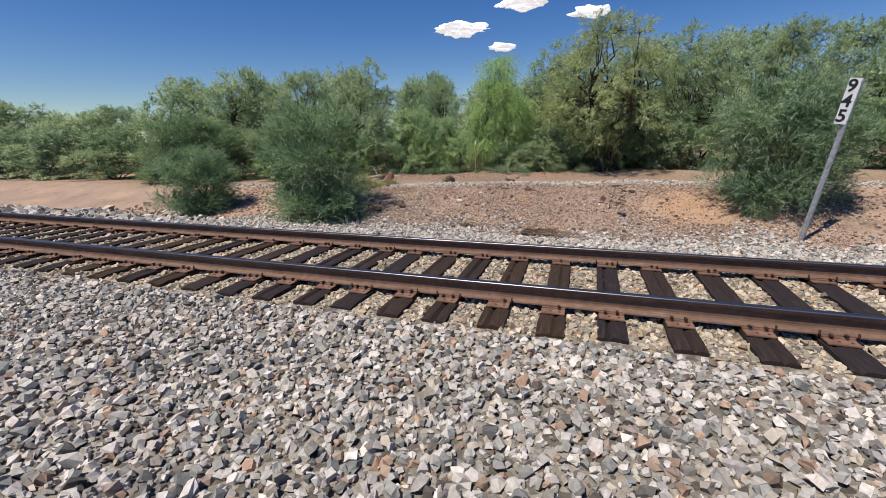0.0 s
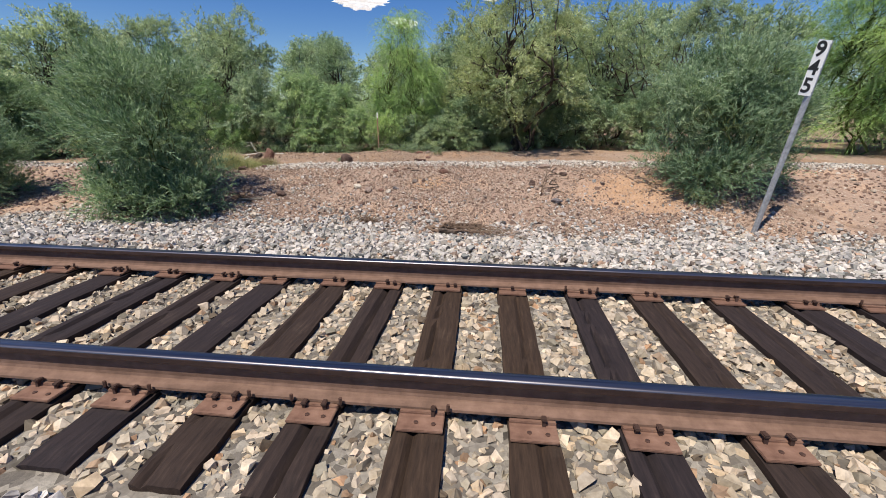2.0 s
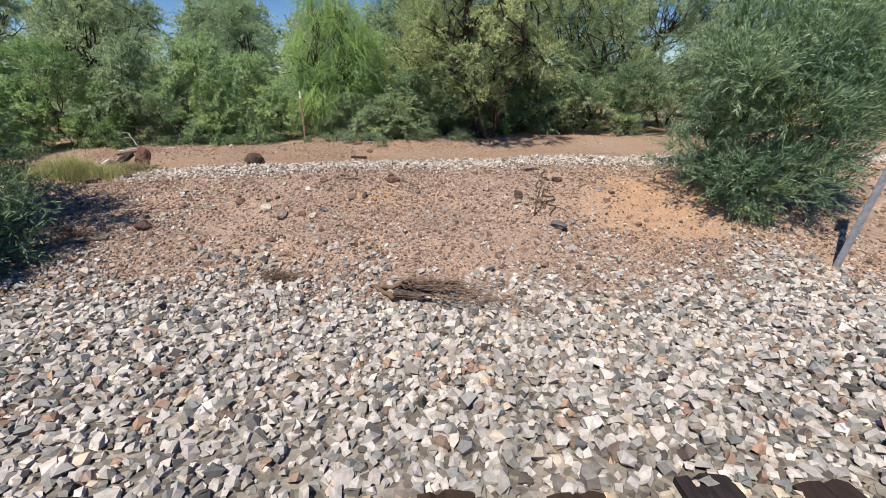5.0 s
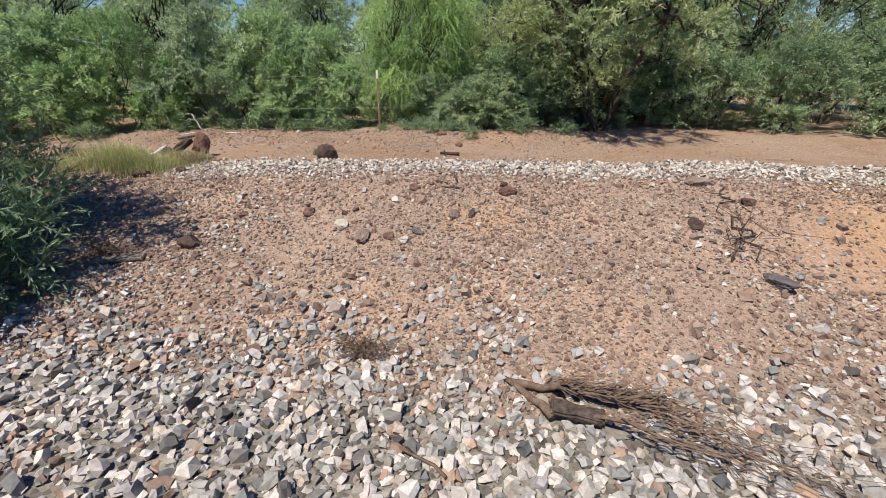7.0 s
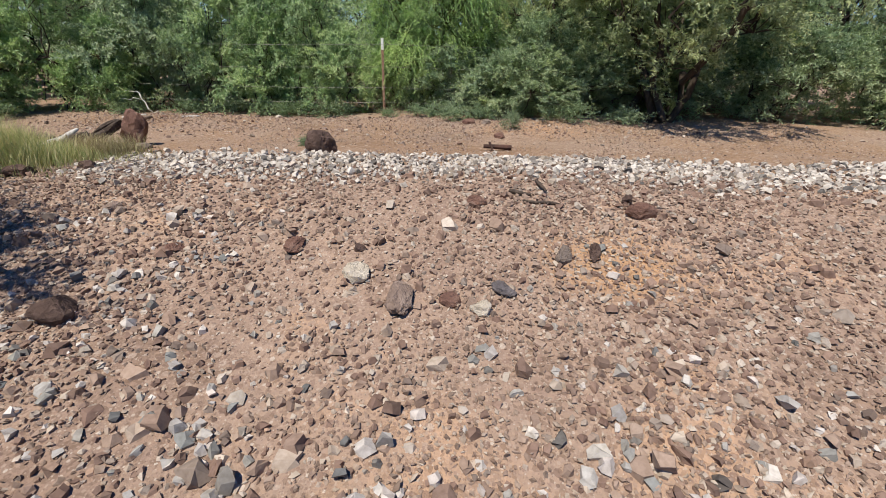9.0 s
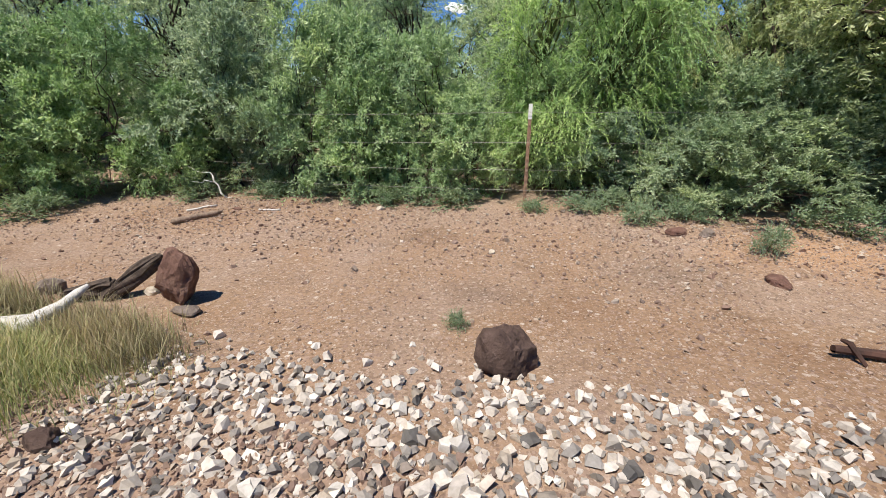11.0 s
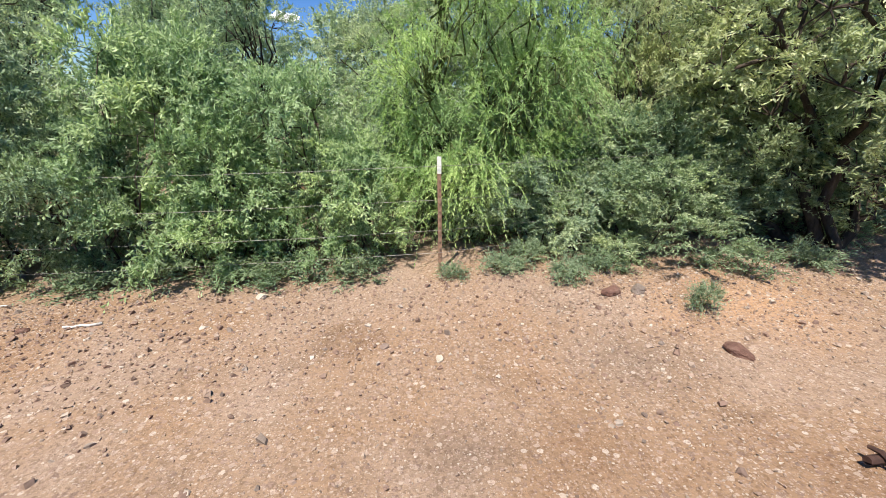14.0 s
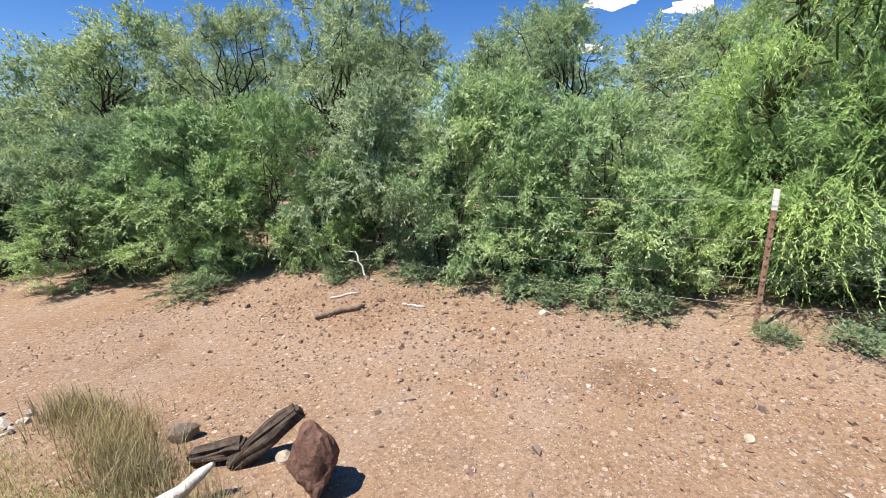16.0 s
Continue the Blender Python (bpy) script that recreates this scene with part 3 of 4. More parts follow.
def build_rail(y):
    half = rail_profile()[:15]
    root = put("rail", None, pose(0, y, 0.02))
    tagged(root, "rust-brown steel rail with a worn shiny top", "rail", "rails of the track")
    xs = np.arange(-70, 70.1, 1.0)
    for name, a, b, mats, label in (("head", 0, 10, (HEAD_DARK, RAIL_TOP), "dark rail head with a polished top"), ("web", 9, 13, (RAIL_RUST,), "rust-brown upright web"), ("foot", 12, 15, (RAIL_RUST,), "rust-brown rail foot")):
        side = half[a:b]
        prof = side + [(-py, pz) for py, pz in (side[:0:-1] if side[0][0] == 0 else side[::-1])]
        n = len(prof)
        V = np.array([[x, py, pz] for x in xs for py, pz in prof])
        i = np.arange(len(xs) - 1)[:, None] * n + np.arange(n)[None, :]
        j = np.arange(len(xs) - 1)[:, None] * n + (np.arange(n)[None, :] + 1) % n
        me = mesh_np(name, V, np.stack([i, i + n, j + n, j], -1).reshape(-1, 4))
        for m in mats:
            me.materials.append(m)
        if len(mats) == 2:
            slot = [1 if min(k, n - 1 - k) < 6 else 0 for k in range(n)]
            me.polygons.foreach_set("material_index", np.tile(slot, len(xs) - 1).astype(np.int32))
            me.polygons.foreach_set("use_smooth", np.tile([k == 1 for k in slot], len(xs) - 1))
        put(name, me, None, root, label)


build_rail(-0.754)
build_rail(0.754)


def tie_body(r, length, split=False):
    """A worn timber with a crack and softened, uneven edges."""
    bm = bmesh.new()
    bmesh.ops.create_grid(bm, x_segments=8, y_segments=26, size=0.5)
    bmesh.ops.scale(bm, vec=(TIE_W, length, 1), verts=bm.verts)
    crack = r.uniform(-0.05, 0.05)
    deep = r.choice([0.0, 0.022, 0.03])
    ph = r.uniform(0, 6)
    for v in bm.verts:
        x, y = v.co.x, v.co.y
        v.co.z = noise.noise(Vector((x * 14, y * 3 + ph, ph))) * 0.006
        if abs(x) > TIE_W / 2 - 0.01:
            v.co.z -= 0.008
            v.co.x += noise.noise(Vector((0, y * 4, ph + x * 20))) * 0.012
        if abs(abs(y) - length / 2) < 0.01:
            v.co.z -= 0.012
            v.co.y += noise.noise(Vector((x * 12, ph, 0))) * 0.015
    if split:
        crack, deep = 0.02, 0.05
        for v in bm.verts:
            if abs(v.co.x) < TIE_W / 2 - 0.02 and 0.015 < abs(v.co.x - 0.029) < 0.045:
                v.co.x = 0.029 + math.copysign(0.007, v.co.x - 0.029)
    col = min({round(v.co.x, 3) for v in bm.verts}, key=lambda q: abs(q - crack))
    for v in bm.verts:
        if abs(v.co.x - col) < (0.004 if split else 0.012) and (split or r.uniform() < 0.85) and abs(v.co.x) < TIE_W / 2 - 0.03:
            v.co.z -= deep
    ring = [e for e in bm.edges if e.is_boundary]
    ex = bmesh.ops.extrude_edge_only(bm, edges=ring)
    for v in ex["geom"]:
        if isinstance(v, bmesh.types.BMVert):
            v.co.z = -0.17
    bmesh.ops.recalc_face_normals(bm, faces=bm.faces)
    return bm_mesh("railroad_tie", bm, TIE)


def plate_mesh():
    bm = box_bm((0.212, 0.36, 0.014), (0, -0.02, 0.011), 0.003)
    for s in (-1, 1):
        box_bm((0.212, 0.022, 0.020), (0, s * 0.084, 0.020), 0.003, bm)
    return bm_mesh("tie_plate", bm, PLATE_RUST)


def spike_mesh():
    bm = box_bm((0.016, 0.016, 0.045), (0, 0, 0.02))
    box_bm((0.026, 0.040, 0.014), (0, 0.006, 0.047), 0.004, bm)
    return bm_mesh("spike", bm, DARK_IRON)


# a solid dark disc that stands in for a shaded hole in the plate
def hole_mesh():
    bm = bmesh.new()
    bmesh.ops.create_cone(bm, cap_ends=True, segments=8, radius1=0.011, radius2=0.011, depth=0.004)
    return bm_mesh("bolt", bm, DARK_IRON)


def anchor_mesh():
    pts = [(0, -0.085, 0.05), (0, -0.088, 0.02), (0, -0.075, -0.004), (0, 0.0, -0.012), (0, 0.075, -0.004), (0, 0.09, 0.018)]
    V, F = tubes_np([(pts, [0.009] * 6)], 5)
    return mesh_np("rail_anchor", V, F, DARK_IRON)


def build_ties():
    r = np.random.default_rng(21)
    bodies = [tie_body(r, 2.66) for _ in range(8)]
    cracked = tie_body(r, 2.66, True)
    plate, spike, bolt, anchor = plate_mesh(), spike_mesh(), hole_mesh(), anchor_mesh()
    for i, x in enumerate(TIE_XS):
        k = i - TIE_MID
        near = -10 < k < 10
        shift = r.normal(0, 0.012) + {2: 0.06, -3: 0.05}.get(k, 0.02)
        tie = put("railroad_tie", cracked if k == -1 else bodies[int(r.integers(0, 8))], pose(float(x), shift, r.normal(-0.004, 0.004), 0, 0, r.normal(0, 0.7)))
        tagged(tie, "dark creosoted timber tie, weathered and cracked", "tie", "ties of the track")
        for side in (-1, 1):
            y = side * 0.754 - tie.location.y
            pl = put("tie_plate", plate, pose(0, y, 0.0, 0, 0, 180 if side > 0 else 0), tie, "rust-brown steel plate")
            if -26 < k < 20:
                for sx, sy in ((-0.055, -0.1), (0.05, -0.1), (0.0, 0.1), (-0.06, 0.1)):
                    if r.uniform() < 0.88:
                        put("spike", spike, pose(sx, sy + (-0.002 if sy < 0 else 0.002), r.uniform(-0.006, 0.008), r.normal(0, 6), r.normal(0, 6), 180 if sy > 0 else 0), pl)
                # dark discs drawn where the plate has holes
                for sx, sy in ((0.06, -0.155), (-0.02, -0.15)):
                    put("bolt", bolt, pose(sx, sy, 0.0195), pl)
            if near and r.uniform() < 0.45:
                for s in ((-1, 1) if r.uniform() < 0.5 else (1,)):
                    put("rail_anchor", anchor, pose(s * 0.122, y, 0.022), tie, "dark spring steel rail clip")


build_ties()


# ---- milepost ----
def build_milepost():
    base, top = Vector((4.31, 4.24, g(4.31, 4.24))), Vector((4.62, 4.17, 2.31))
    up = (top - base).normalized()
    side = Vector((1, 0, 0)) - up * up.x
    side.normalize()
    back = up.cross(side)
    rot = Matrix((side, back, up)).transposed().to_4x4()
    post_root = put("milepost", None, Matrix.Translation(base) @ rot)
    tagged(post_root, "leaning galvanised milepost with a white number plate", "sign")
    length = (top - base).length
    # hat-shaped channel
    prof = [(-0.045, 0.012), (-0.045, 0.016), (-0.022, 0.016), (-0.014, -0.012), (0.014, -0.012), (0.022, 0.016), (0.045, 0.016), (0.045, 0.012),
            (0.026, 0.012), (0.017, -0.017), (-0.017, -0.017), (-0.026, 0.012)]
    bm = bmesh.new()
    low = [bm.verts.new((px, py, -0.25)) for px, py in prof]
    high = [bm.verts.new((px, py, length)) for px, py in prof]
    n = len(prof)
    for i in range(n):
        bm.faces.new((low[i], low[(i + 1) % n], high[(i + 1) % n], high[i]))
    bm.faces.new(high)
    bmesh.ops.recalc_face_normals(bm, faces=bm.faces)
    put("post", bm_mesh("post", bm, GALV), None, post_root, "grey galvanised steel channel")
    h, w = 0.70, 0.165
    zc = length - h / 2 - 0.0
    plate = put("number_plate", bm_mesh("number_plate", box_bm((w, 0.004, h), (0, 0, 0), 0.0015), SIGNWHITE), pose(-0.078, -0.022, zc), post_root, "white plate with black digits 945")
    for k, ch in enumerate("945"):
        cu = bpy.data.curves.new("digit", 'FONT')
        cu.body, cu.size, cu.align_x, cu.align_y, cu.extrude, cu.offset = ch, 0.265, 'CENTER', 'CENTER', 0.001, 0.006
        tmp = new("digit", cu)
        me = bpy.data.meshes.new_from_object(tmp.evaluated_get(bpy.context.evaluated_depsgraph_get()))
        bpy.data.objects.remove(tmp)
        me.materials.clear()
        me.materials.append(BLACKPAINT)
        put("digit", me, pose(-0.018, -0.0042, 0.228 - k * 0.228, 90, 0, 0), plate)
    bm = bmesh.new()
    bmesh.ops.create_cone(bm, cap_ends=True, segments=8, radius1=0.009, radius2=0.007, depth=0.008)
    bolt = bm_mesh("bolt", bm, GALV)
    for z in (zc - 0.3, zc, zc + 0.3):
        put("bolt", bolt, pose(0.0, -0.028, z, 90, 0, 0), post_root)


build_milepost()


# ---- fence ----
def build_fence():
    fence = put("wire_fence", None, pose(-3.39, 11.11, g(-3.39, 11.11)))
    tagged(fence, "barbed wire fence on rusty steel posts with white tops", "fence")
    spots = [(-18.8, 11.5), (-13.6, 11.4), (-8.5, 11.25), (-3.39, 11.11), (1.9, 12.3), (6.8, 12.9)]
    heights = (1.12, 0.78, 0.46, 0.22)
    bm = box_bm((0.040, 0.008, 1.4), (0, 0, 0.5), 0.002)
    box_bm((0.008, 0.035, 1.4), (0, 0.02, 0.5), 0.002, bm)
    for z in np.arange(0.1, 1.0, 0.08):
        box_bm((0.014, 0.012, 0.014), (0, -0.008, z), 0, bm)
    post = bm_mesh("post", bm, POSTRUST)
    bm = box_bm((0.043, 0.011, 0.17), (0, 0, 0.085), 0.002)
    box_bm((0.011, 0.038, 0.17), (0, 0.02, 0.085), 0.002, bm)
    tip = bm_mesh("post_top", bm, POSTWHITE)
    r = np.random.default_rng(5)
    o = Vector(fence.location)
    tops = []
    for x, y in spots:
        z = g(x, y)
        lean = r.normal(0, 1.2)
        p = put("post", post, Matrix.Translation(Vector((x, y, z)) - o) @ pose(0, 0, 0, r.normal(0, 1), lean), fence, "rust-coloured steel post")
        put("post_top", tip, pose(0, 0, 1.035), p, "white painted post top")
        tops.append(Vector((x, y, z)) - o)
    for h in heights:
        path = []
        for a, b in zip(tops, tops[1:]):
            for s in np.linspace(0, 1, 9)[:-1]:
                q = a.lerp(b, float(s))
                path.append((q.x, q.y - 0.012, q.z + h - 0.03 * math.sin(math.pi * s) + r.normal(0, 0.003)))
        paths = [(path, [0.0018] * len(path))]
        for i in range(0, len(path) - 1):
            for s in np.arange(0, 1, 0.3):
                q = np.array(path[i]) * (1 - s) + np.array(path[i + 1]) * s
                d = r.normal(0, 0.012, 3)
                paths.append(([q - d, q, q + d], [0.0008, 0.0014, 0.0008]))
        V, F = tubes_np(paths, 4)
        put("wire", mesh_np("wire", V, F, WIRE), None, fence, "grey barbed wire strand")


build_fence()


# ---- plants ----
def lobes(r, rx, ry, z0, z1, n):
    c = []
    for _ in range(n):
        a, q = r.uniform(0, 2 * np.pi), math.sqrt(r.uniform(0.02, 1)) * 0.72
        zz = r.uniform(0, 1)
        belly = math.sin(math.pi * min(1, 0.22 + zz * 0.72))
        c.append((math.cos(a) * q * rx * (0.35 + 0.65 * belly), math.sin(a) * q * ry * (0.35 + 0.65 * belly), z0 + (z1 - z0) * (0.06 + 0.84 * zz)))
    return np.array(c)


def spray(r, tips, out, style):
    """Leafy shoots that start at tips and point outwards. Returns verts, quads."""
    tw, lv = style["twigs"], style["leaves"]
    n = len(tips)
    d = out[:, None] * style["out"] * 1.5 + r.normal(0, style["mess"], (n, tw, 3)) + np.array([0, 0, style["up"]])
    d /= np.linalg.norm(d, axis=2, keepdims=True) + 1e-6
    L = style["len"] * r.uniform(0.5, 1.3, (n, tw, 1))
    start = tips[:, None] + r.normal(0, style["spread"], (n, tw, 3))
    s = (np.arange(lv) + r.uniform(0, 1, (n, tw, lv))) / lv
    pos = start[:, :, None] + d[:, :, None] * (s * L)[..., None]
    pos[..., 2] -= style["droop"] * (s ** 2) * L
    tang = np.repeat(d[:, :, None], lv, 2).copy()
    tang[..., 2] -= 2 * style["droop"] * s
    tang /= np.linalg.norm(tang, axis=-1, keepdims=True) + 1e-6
    ld = tang * style["along"] + r.normal(0, 0.55, tang.shape)
    ld /= np.linalg.norm(ld, axis=-1, keepdims=True) + 1e-6
    face = out[:, None, None] * 0.55 + np.array([-0.2, -0.35, 0.75]) + r.normal(0, 0.4, ld.shape)
    wv = np.cross(ld, face)
    wv /= np.linalg.norm(wv, axis=-1, keepdims=True) + 1e-6
    ll = style["leaf"] * r.uniform(0.55, 1.35, s.shape)[..., None] * (1.15 - 0.5 * s[..., None])
    ww = style["wide"] * r.uniform(0.6, 1.3, s.shape)[..., None]
    quad = np.stack([pos, pos + ld * ll * 0.45 + wv * ww, pos + ld * ll, pos + ld * ll * 0.55 - wv * ww], -2)
    V = quad.reshape(-1, 3)
    return V, np.arange(len(V)).reshape(-1, 4)


STYLES = {
    "mesquite": dict(twigs=5, leaves=32, len=0.34, spread=0.05, out=0.6, up=0.25, droop=0.35, along=0.55, leaf=0.068, wide=0.0077, mess=0.45),
    "far": dict(twigs=5, leaves=14, len=0.40, spread=0.07, out=0.6, up=0.25, droop=0.35, along=0.55, leaf=0.12, wide=0.0160, mess=0.45),
    "shrub": dict(twigs=6, leaves=25, len=0.28, spread=0.03, out=0.6, up=0.3, droop=0.4, along=0.6, leaf=0.062, wide=0.0074, mess=0.45),
    "thicket": dict(twigs=5, leaves=16, len=0.28, spread=0.04, out=0.6, up=0.3, droop=0.4, along=0.6, leaf=0.084, wide=0.0115, mess=0.45),
    "palo": dict(twigs=6, leaves=44, len=0.58, spread=0.10, out=0.45, up=0.35, droop=0.85, along=1.4, leaf=0.060, wide=0.0042, mess=0.48),
    "broom": dict(twigs=9, leaves=22, len=0.40, spread=0.08, out=0.5, up=0.42, droop=0.22, along=1.2, leaf=0.082, wide=0.0064, mess=0.5),
    "weed": dict(twigs=5, leaves=8, len=0.16, spread=0.03, out=0.7, up=0.5, droop=0.3, along=0.6, leaf=0.042, wide=0.006, mess=0.5),
}


def make_plant(name, seed, style, size, lobe_n, tips_per_lobe, lobe_r, leaf, bark, stems=4, stem_r=0.07):
    """A many-stemmed tree or shrub: stems, limbs and a crown of fine leaves on a base Empty."""
    r = np.random.default_rng(seed)
    rx, ry, z0, z1 = size
    C = lobes(r, rx, ry, z0, z1, lobe_n)
    root = put(name, None)
    fork = []
    paths = []
    for k in range(stems):
        a = 2 * np.pi * (k + r.uniform(-0.3, 0.3)) / stems
        q = r.uniform(0.25, 0.5)
        f = np.array([math.cos(a) * rx * q, math.sin(a) * ry * q, z0 + (z1 - z0) * r.uniform(0.25, 0.5)])
        fork.append(f)
        b = np.array([math.cos(a) * 0.09 * stems * stem_r * 4, math.sin(a) * 0.09 * stems * stem_r * 4, -0.15])
        rad = stem_r * r.uniform(0.7, 1.15)
        paths.append((bent(r, b, f, 8, 0.045, 0.05), np.linspace(rad, rad * 0.55, 8)))
    V, F = tubes_np(paths, 7)
    put("trunk", mesh_np("trunk", V, F, bark, True), None, root, "dark rough stems")
    fork = np.array(fork)
    limbs, twiglets, tips, outs = [], [], [], []
    for c in C:
        f = fork[np.argmin(np.linalg.norm(fork - c, axis=1))]
        limbs.append((bent(r, f, c, 6, 0.07), np.linspace(stem_r * 0.5, stem_r * 0.2, 6)))
        lr = lobe_r * r.uniform(0.7, 1.25)
        away = np.array([c[0] / rx, c[1] / ry, 0.35])
        dirs = r.normal(size=(tips_per_lobe, 3)) + away * 0.8 + np.array([0, 0, 0.45])
        dirs /= np.linalg.norm(dirs, axis=1, keepdims=True)
        t = c + dirs * lr * r.uniform(0.6, 1, (tips_per_lobe, 1)) * (1, 1, 0.75)
        outs.append(dirs)
        t[:, 2] = np.maximum(t[:, 2], 0.06 + 0.25 * r.uniform(0, 1, len(t)) * (z0 > 0.3))
        tips.append(t)
        for q in t[::2]:
            twiglets.append((bent(r, c, q, 3, 0.08), np.linspace(stem_r * 0.16, stem_r * 0.06, 3)))
    V, F = tubes_np(limbs, 4)
    V2, F2 = tubes_np(twiglets, 3)
    V, F = np.concatenate([V, V2]), np.concatenate([F, F2 + len(V)])
    twig_work = put("branchwork", mesh_np("branchwork", V, F, bark, True), None, root, "thin crooked branches")
    if style == "weed":
        tagged(twig_work, kind="stuff")
    V, F = spray(r, np.concatenate(tips), np.concatenate(outs), STYLES[style])
    put("crown", mesh_np("crown", V, F, leaf), None, root, "fine feathery leaves")
    return root


def plant_group(protos, spots, labels, category, group):
    """Places the prototypes and their copies: each spot is x, y, scale across, scale up."""
    r = np.random.default_rng(len(spots) * 7 + len(group))
    used = set()
    for i, (x, y, sw, sh, kind) in enumerate(spots):
        m = pose(x, y, g(x, y) - 0.02, 0, 0, float(r.uniform(0, 360))) @ Matrix.Diagonal((sw, sw, sh, 1))
        proto = protos[kind]
        ob = proto if kind not in used else copy_thing(proto, pose(0, 0, 0))
        used.add(kind)
        ob.matrix_basis = m
        tagged(ob, labels[kind], category, group)


def build_plants():
    mes = [make_plant("mesquite_tree", 100 + k, "mesquite", (2.25, 2.05, 0.1, 4.3), 50, 12, 0.47, LEAF_MESQUITE, BARK, 4, 0.045) for k in range(2)]
    mes.append(make_plant("mesquite_tree", 115, "mesquite", (2.6, 2.2, 0.55, 4.5), 52, 13, 0.46, LEAF_OLIVE, BARK, 6, 0.06))
    mes.append(make_plant("mesquite_tree", 121, "far", (2.2, 2.0, 0.1, 4.3), 58, 9, 0.50, LEAF_MESQUITE, BARK, 4, 0.045))
    palo = [make_plant("palo_verde_tree", 200 + k, "palo", (1.45, 1.3, 0.3, 4.2), 56, 10, 0.44, LEAF_PALO, GREENBARK, 4, 0.04) for k in range(2)]
    plant_group(mes + palo, [
        (-9.6, 13.6, 1.05, 1.14, 0), (-6.2, 14.6, 0.85, 0.94, 1), (1.2, 11.15, 1.14, 1.06, 2), (4.3, 13.2, 0.95, 1.10, 0), (7.0, 13.4, 1.0, 1.08, 1),
        (13.4, 12.4, 1.2, 1.2, 3), (17.6, 12.0, 1.2, 1.1, 3), (22.5, 12.5, 1.4, 1.15, 3), (28, 13, 1.6, 1.2, 3),
        (-12.6, 13.2, 0.95, 1.10, 1), (-15.8, 12.8, 1.05, 1.16, 3), (-19.3, 12.2, 1.1, 1.12, 3), (-23.5, 12.0, 1.1, 0.82, 3), (-27.8, 12.4, 1.2, 0.80, 3), (-33, 12.8, 1.5, 1.0, 3), (-40, 13, 1.8, 1.05, 3),
        (-8.0, 17.4, 1.0, 1.06, 3), (2.3, 16.2, 1.2, 1.22, 3), (6.0, 17.0, 1.3, 1.25, 3), (-12.5, 17.6, 1.2, 1.18, 3), (10.5, 16.5, 1.3, 1.25, 3),
        (-4.9, 18.5, 1.2, 1.02, 3), (-8.9, 20.5, 1.3, 1.22, 3), (-1.6, 19.5, 1.2, 1.05, 3), (-15.0, 19.5, 1.4, 1.3, 3), (-18, 16.8, 1.4, 1.12, 3), (16, 17, 1.5, 1.3, 3),
        (-2.75, 12.3, 0.98, 1.04, 4), (10.4, 10.9, 1.35, 1.18, 5), (-0.5, 14.8, 1.15, 1.12, 0), (-3.4, 15.2, 0.9, 0.86, 1), (-0.1, 12.9, 0.66, 0.98, 2),
    ], ["grey-green mesquite tree with dark crooked stems"] * 2 + ["open mesquite tree with thick dark leaning stems", "grey-green mesquite tree in the thicket"] + ["bright green palo verde tree with drooping twigs"] * 2, "tree", "trees behind the fence")
    shr = [make_plant("mesquite_shrub", 300 + k, "shrub", (1.3, 1.1, 0.0, 1.85), 32, 9, 0.31, LEAF_MESQUITE if k == 1 else LEAF_GREEN, BARK, 4, 0.02) for k in range(3)]
    shr.append(make_plant("mesquite_shrub", 310, "thicket", (1.3, 1.1, -0.1, 1.85), 32, 9, 0.33, LEAF_MESQUITE, BARK, 4, 0.02))
    plant_group(shr, [
        (-13.6, 9.9, 1.25, 1.1, 3), (-11.9, 10.1, 1.2, 1.2, 1), (-10.4, 10.7, 1.2, 1.25, 2), (-9.2, 11.3, 1.15, 1.3, 0), (-7.9, 12.0, 1.15, 1.35, 1), (-6.4, 12.1, 1.15, 1.35, 2), (-7.0, 11.75, 0.8, 0.9, 1), (-8.4, 11.4, 0.75, 0.8, 2), (-5.7, 11.75, 0.75, 0.85, 0),
        (-5.1, 11.95, 1.0, 1.15, 0), (-4.35, 11.75, 0.7, 0.75, 2), (-2.1, 11.65, 0.75, 0.6, 1), (-1.1, 11.25, 0.85, 0.6, 1), (0.3, 11.8, 0.9, 0.6, 1), (1.5, 11.7, 0.9, 0.6, 1), (-0.5, 12.2, 1.0, 0.9, 1), (1.6, 12.4, 1.1, 0.7, 1), (-3.0, 12.5, 0.9, 0.9, 0), (-1.4, 12.9, 1.1, 1.1, 1), (0.6, 13.1, 1.2, 1.2, 3), (2.3, 13.2, 1.3, 1.3, 3), (3.4, 11.7, 0.95, 0.8, 3), (5.1, 11.5, 1.05, 0.95, 1), (7.1, 11.4, 1.15, 0.95, 3), (12.8, 10.6, 1.2, 1.0, 3),
        (-16.3, 9.2, 1.5, 1.15, 3), (-19.6, 8.9, 1.6, 1.15, 3), (-23.2, 8.7, 1.7, 1.2, 3), (-27.5, 8.7, 1.9, 1.2, 3), (-3.7, 13.6, 1.1, 1.2, 3), (8.8, 12.2, 1.2, 1.1, 3), (-1.3, 11.8, 0.6, 0.42, 1), (0.4, 14.4, 1.3, 1.2, 3), (2.4, 14.4, 1.3, 1.2, 3), (-1.6, 13.8, 1.1, 1.2, 3), (4.0, 14.8, 1.4, 1.3, 3),
        (-33, 9.0, 2.2, 1.3, 3), (0.2, 12.3, 0.8, 0.55, 1), (-9.9, 10.2, 0.8, 0.75, 0), (-11.2, 9.5, 0.85, 0.7, 2),
    ], ["low spreading bright green shrub reaching the ground", "low spreading grey-green shrub reaching the ground", "low spreading fresh green shrub reaching the ground", "grey-green shrub in the thicket"], "shrub", "shrubs along the fence")
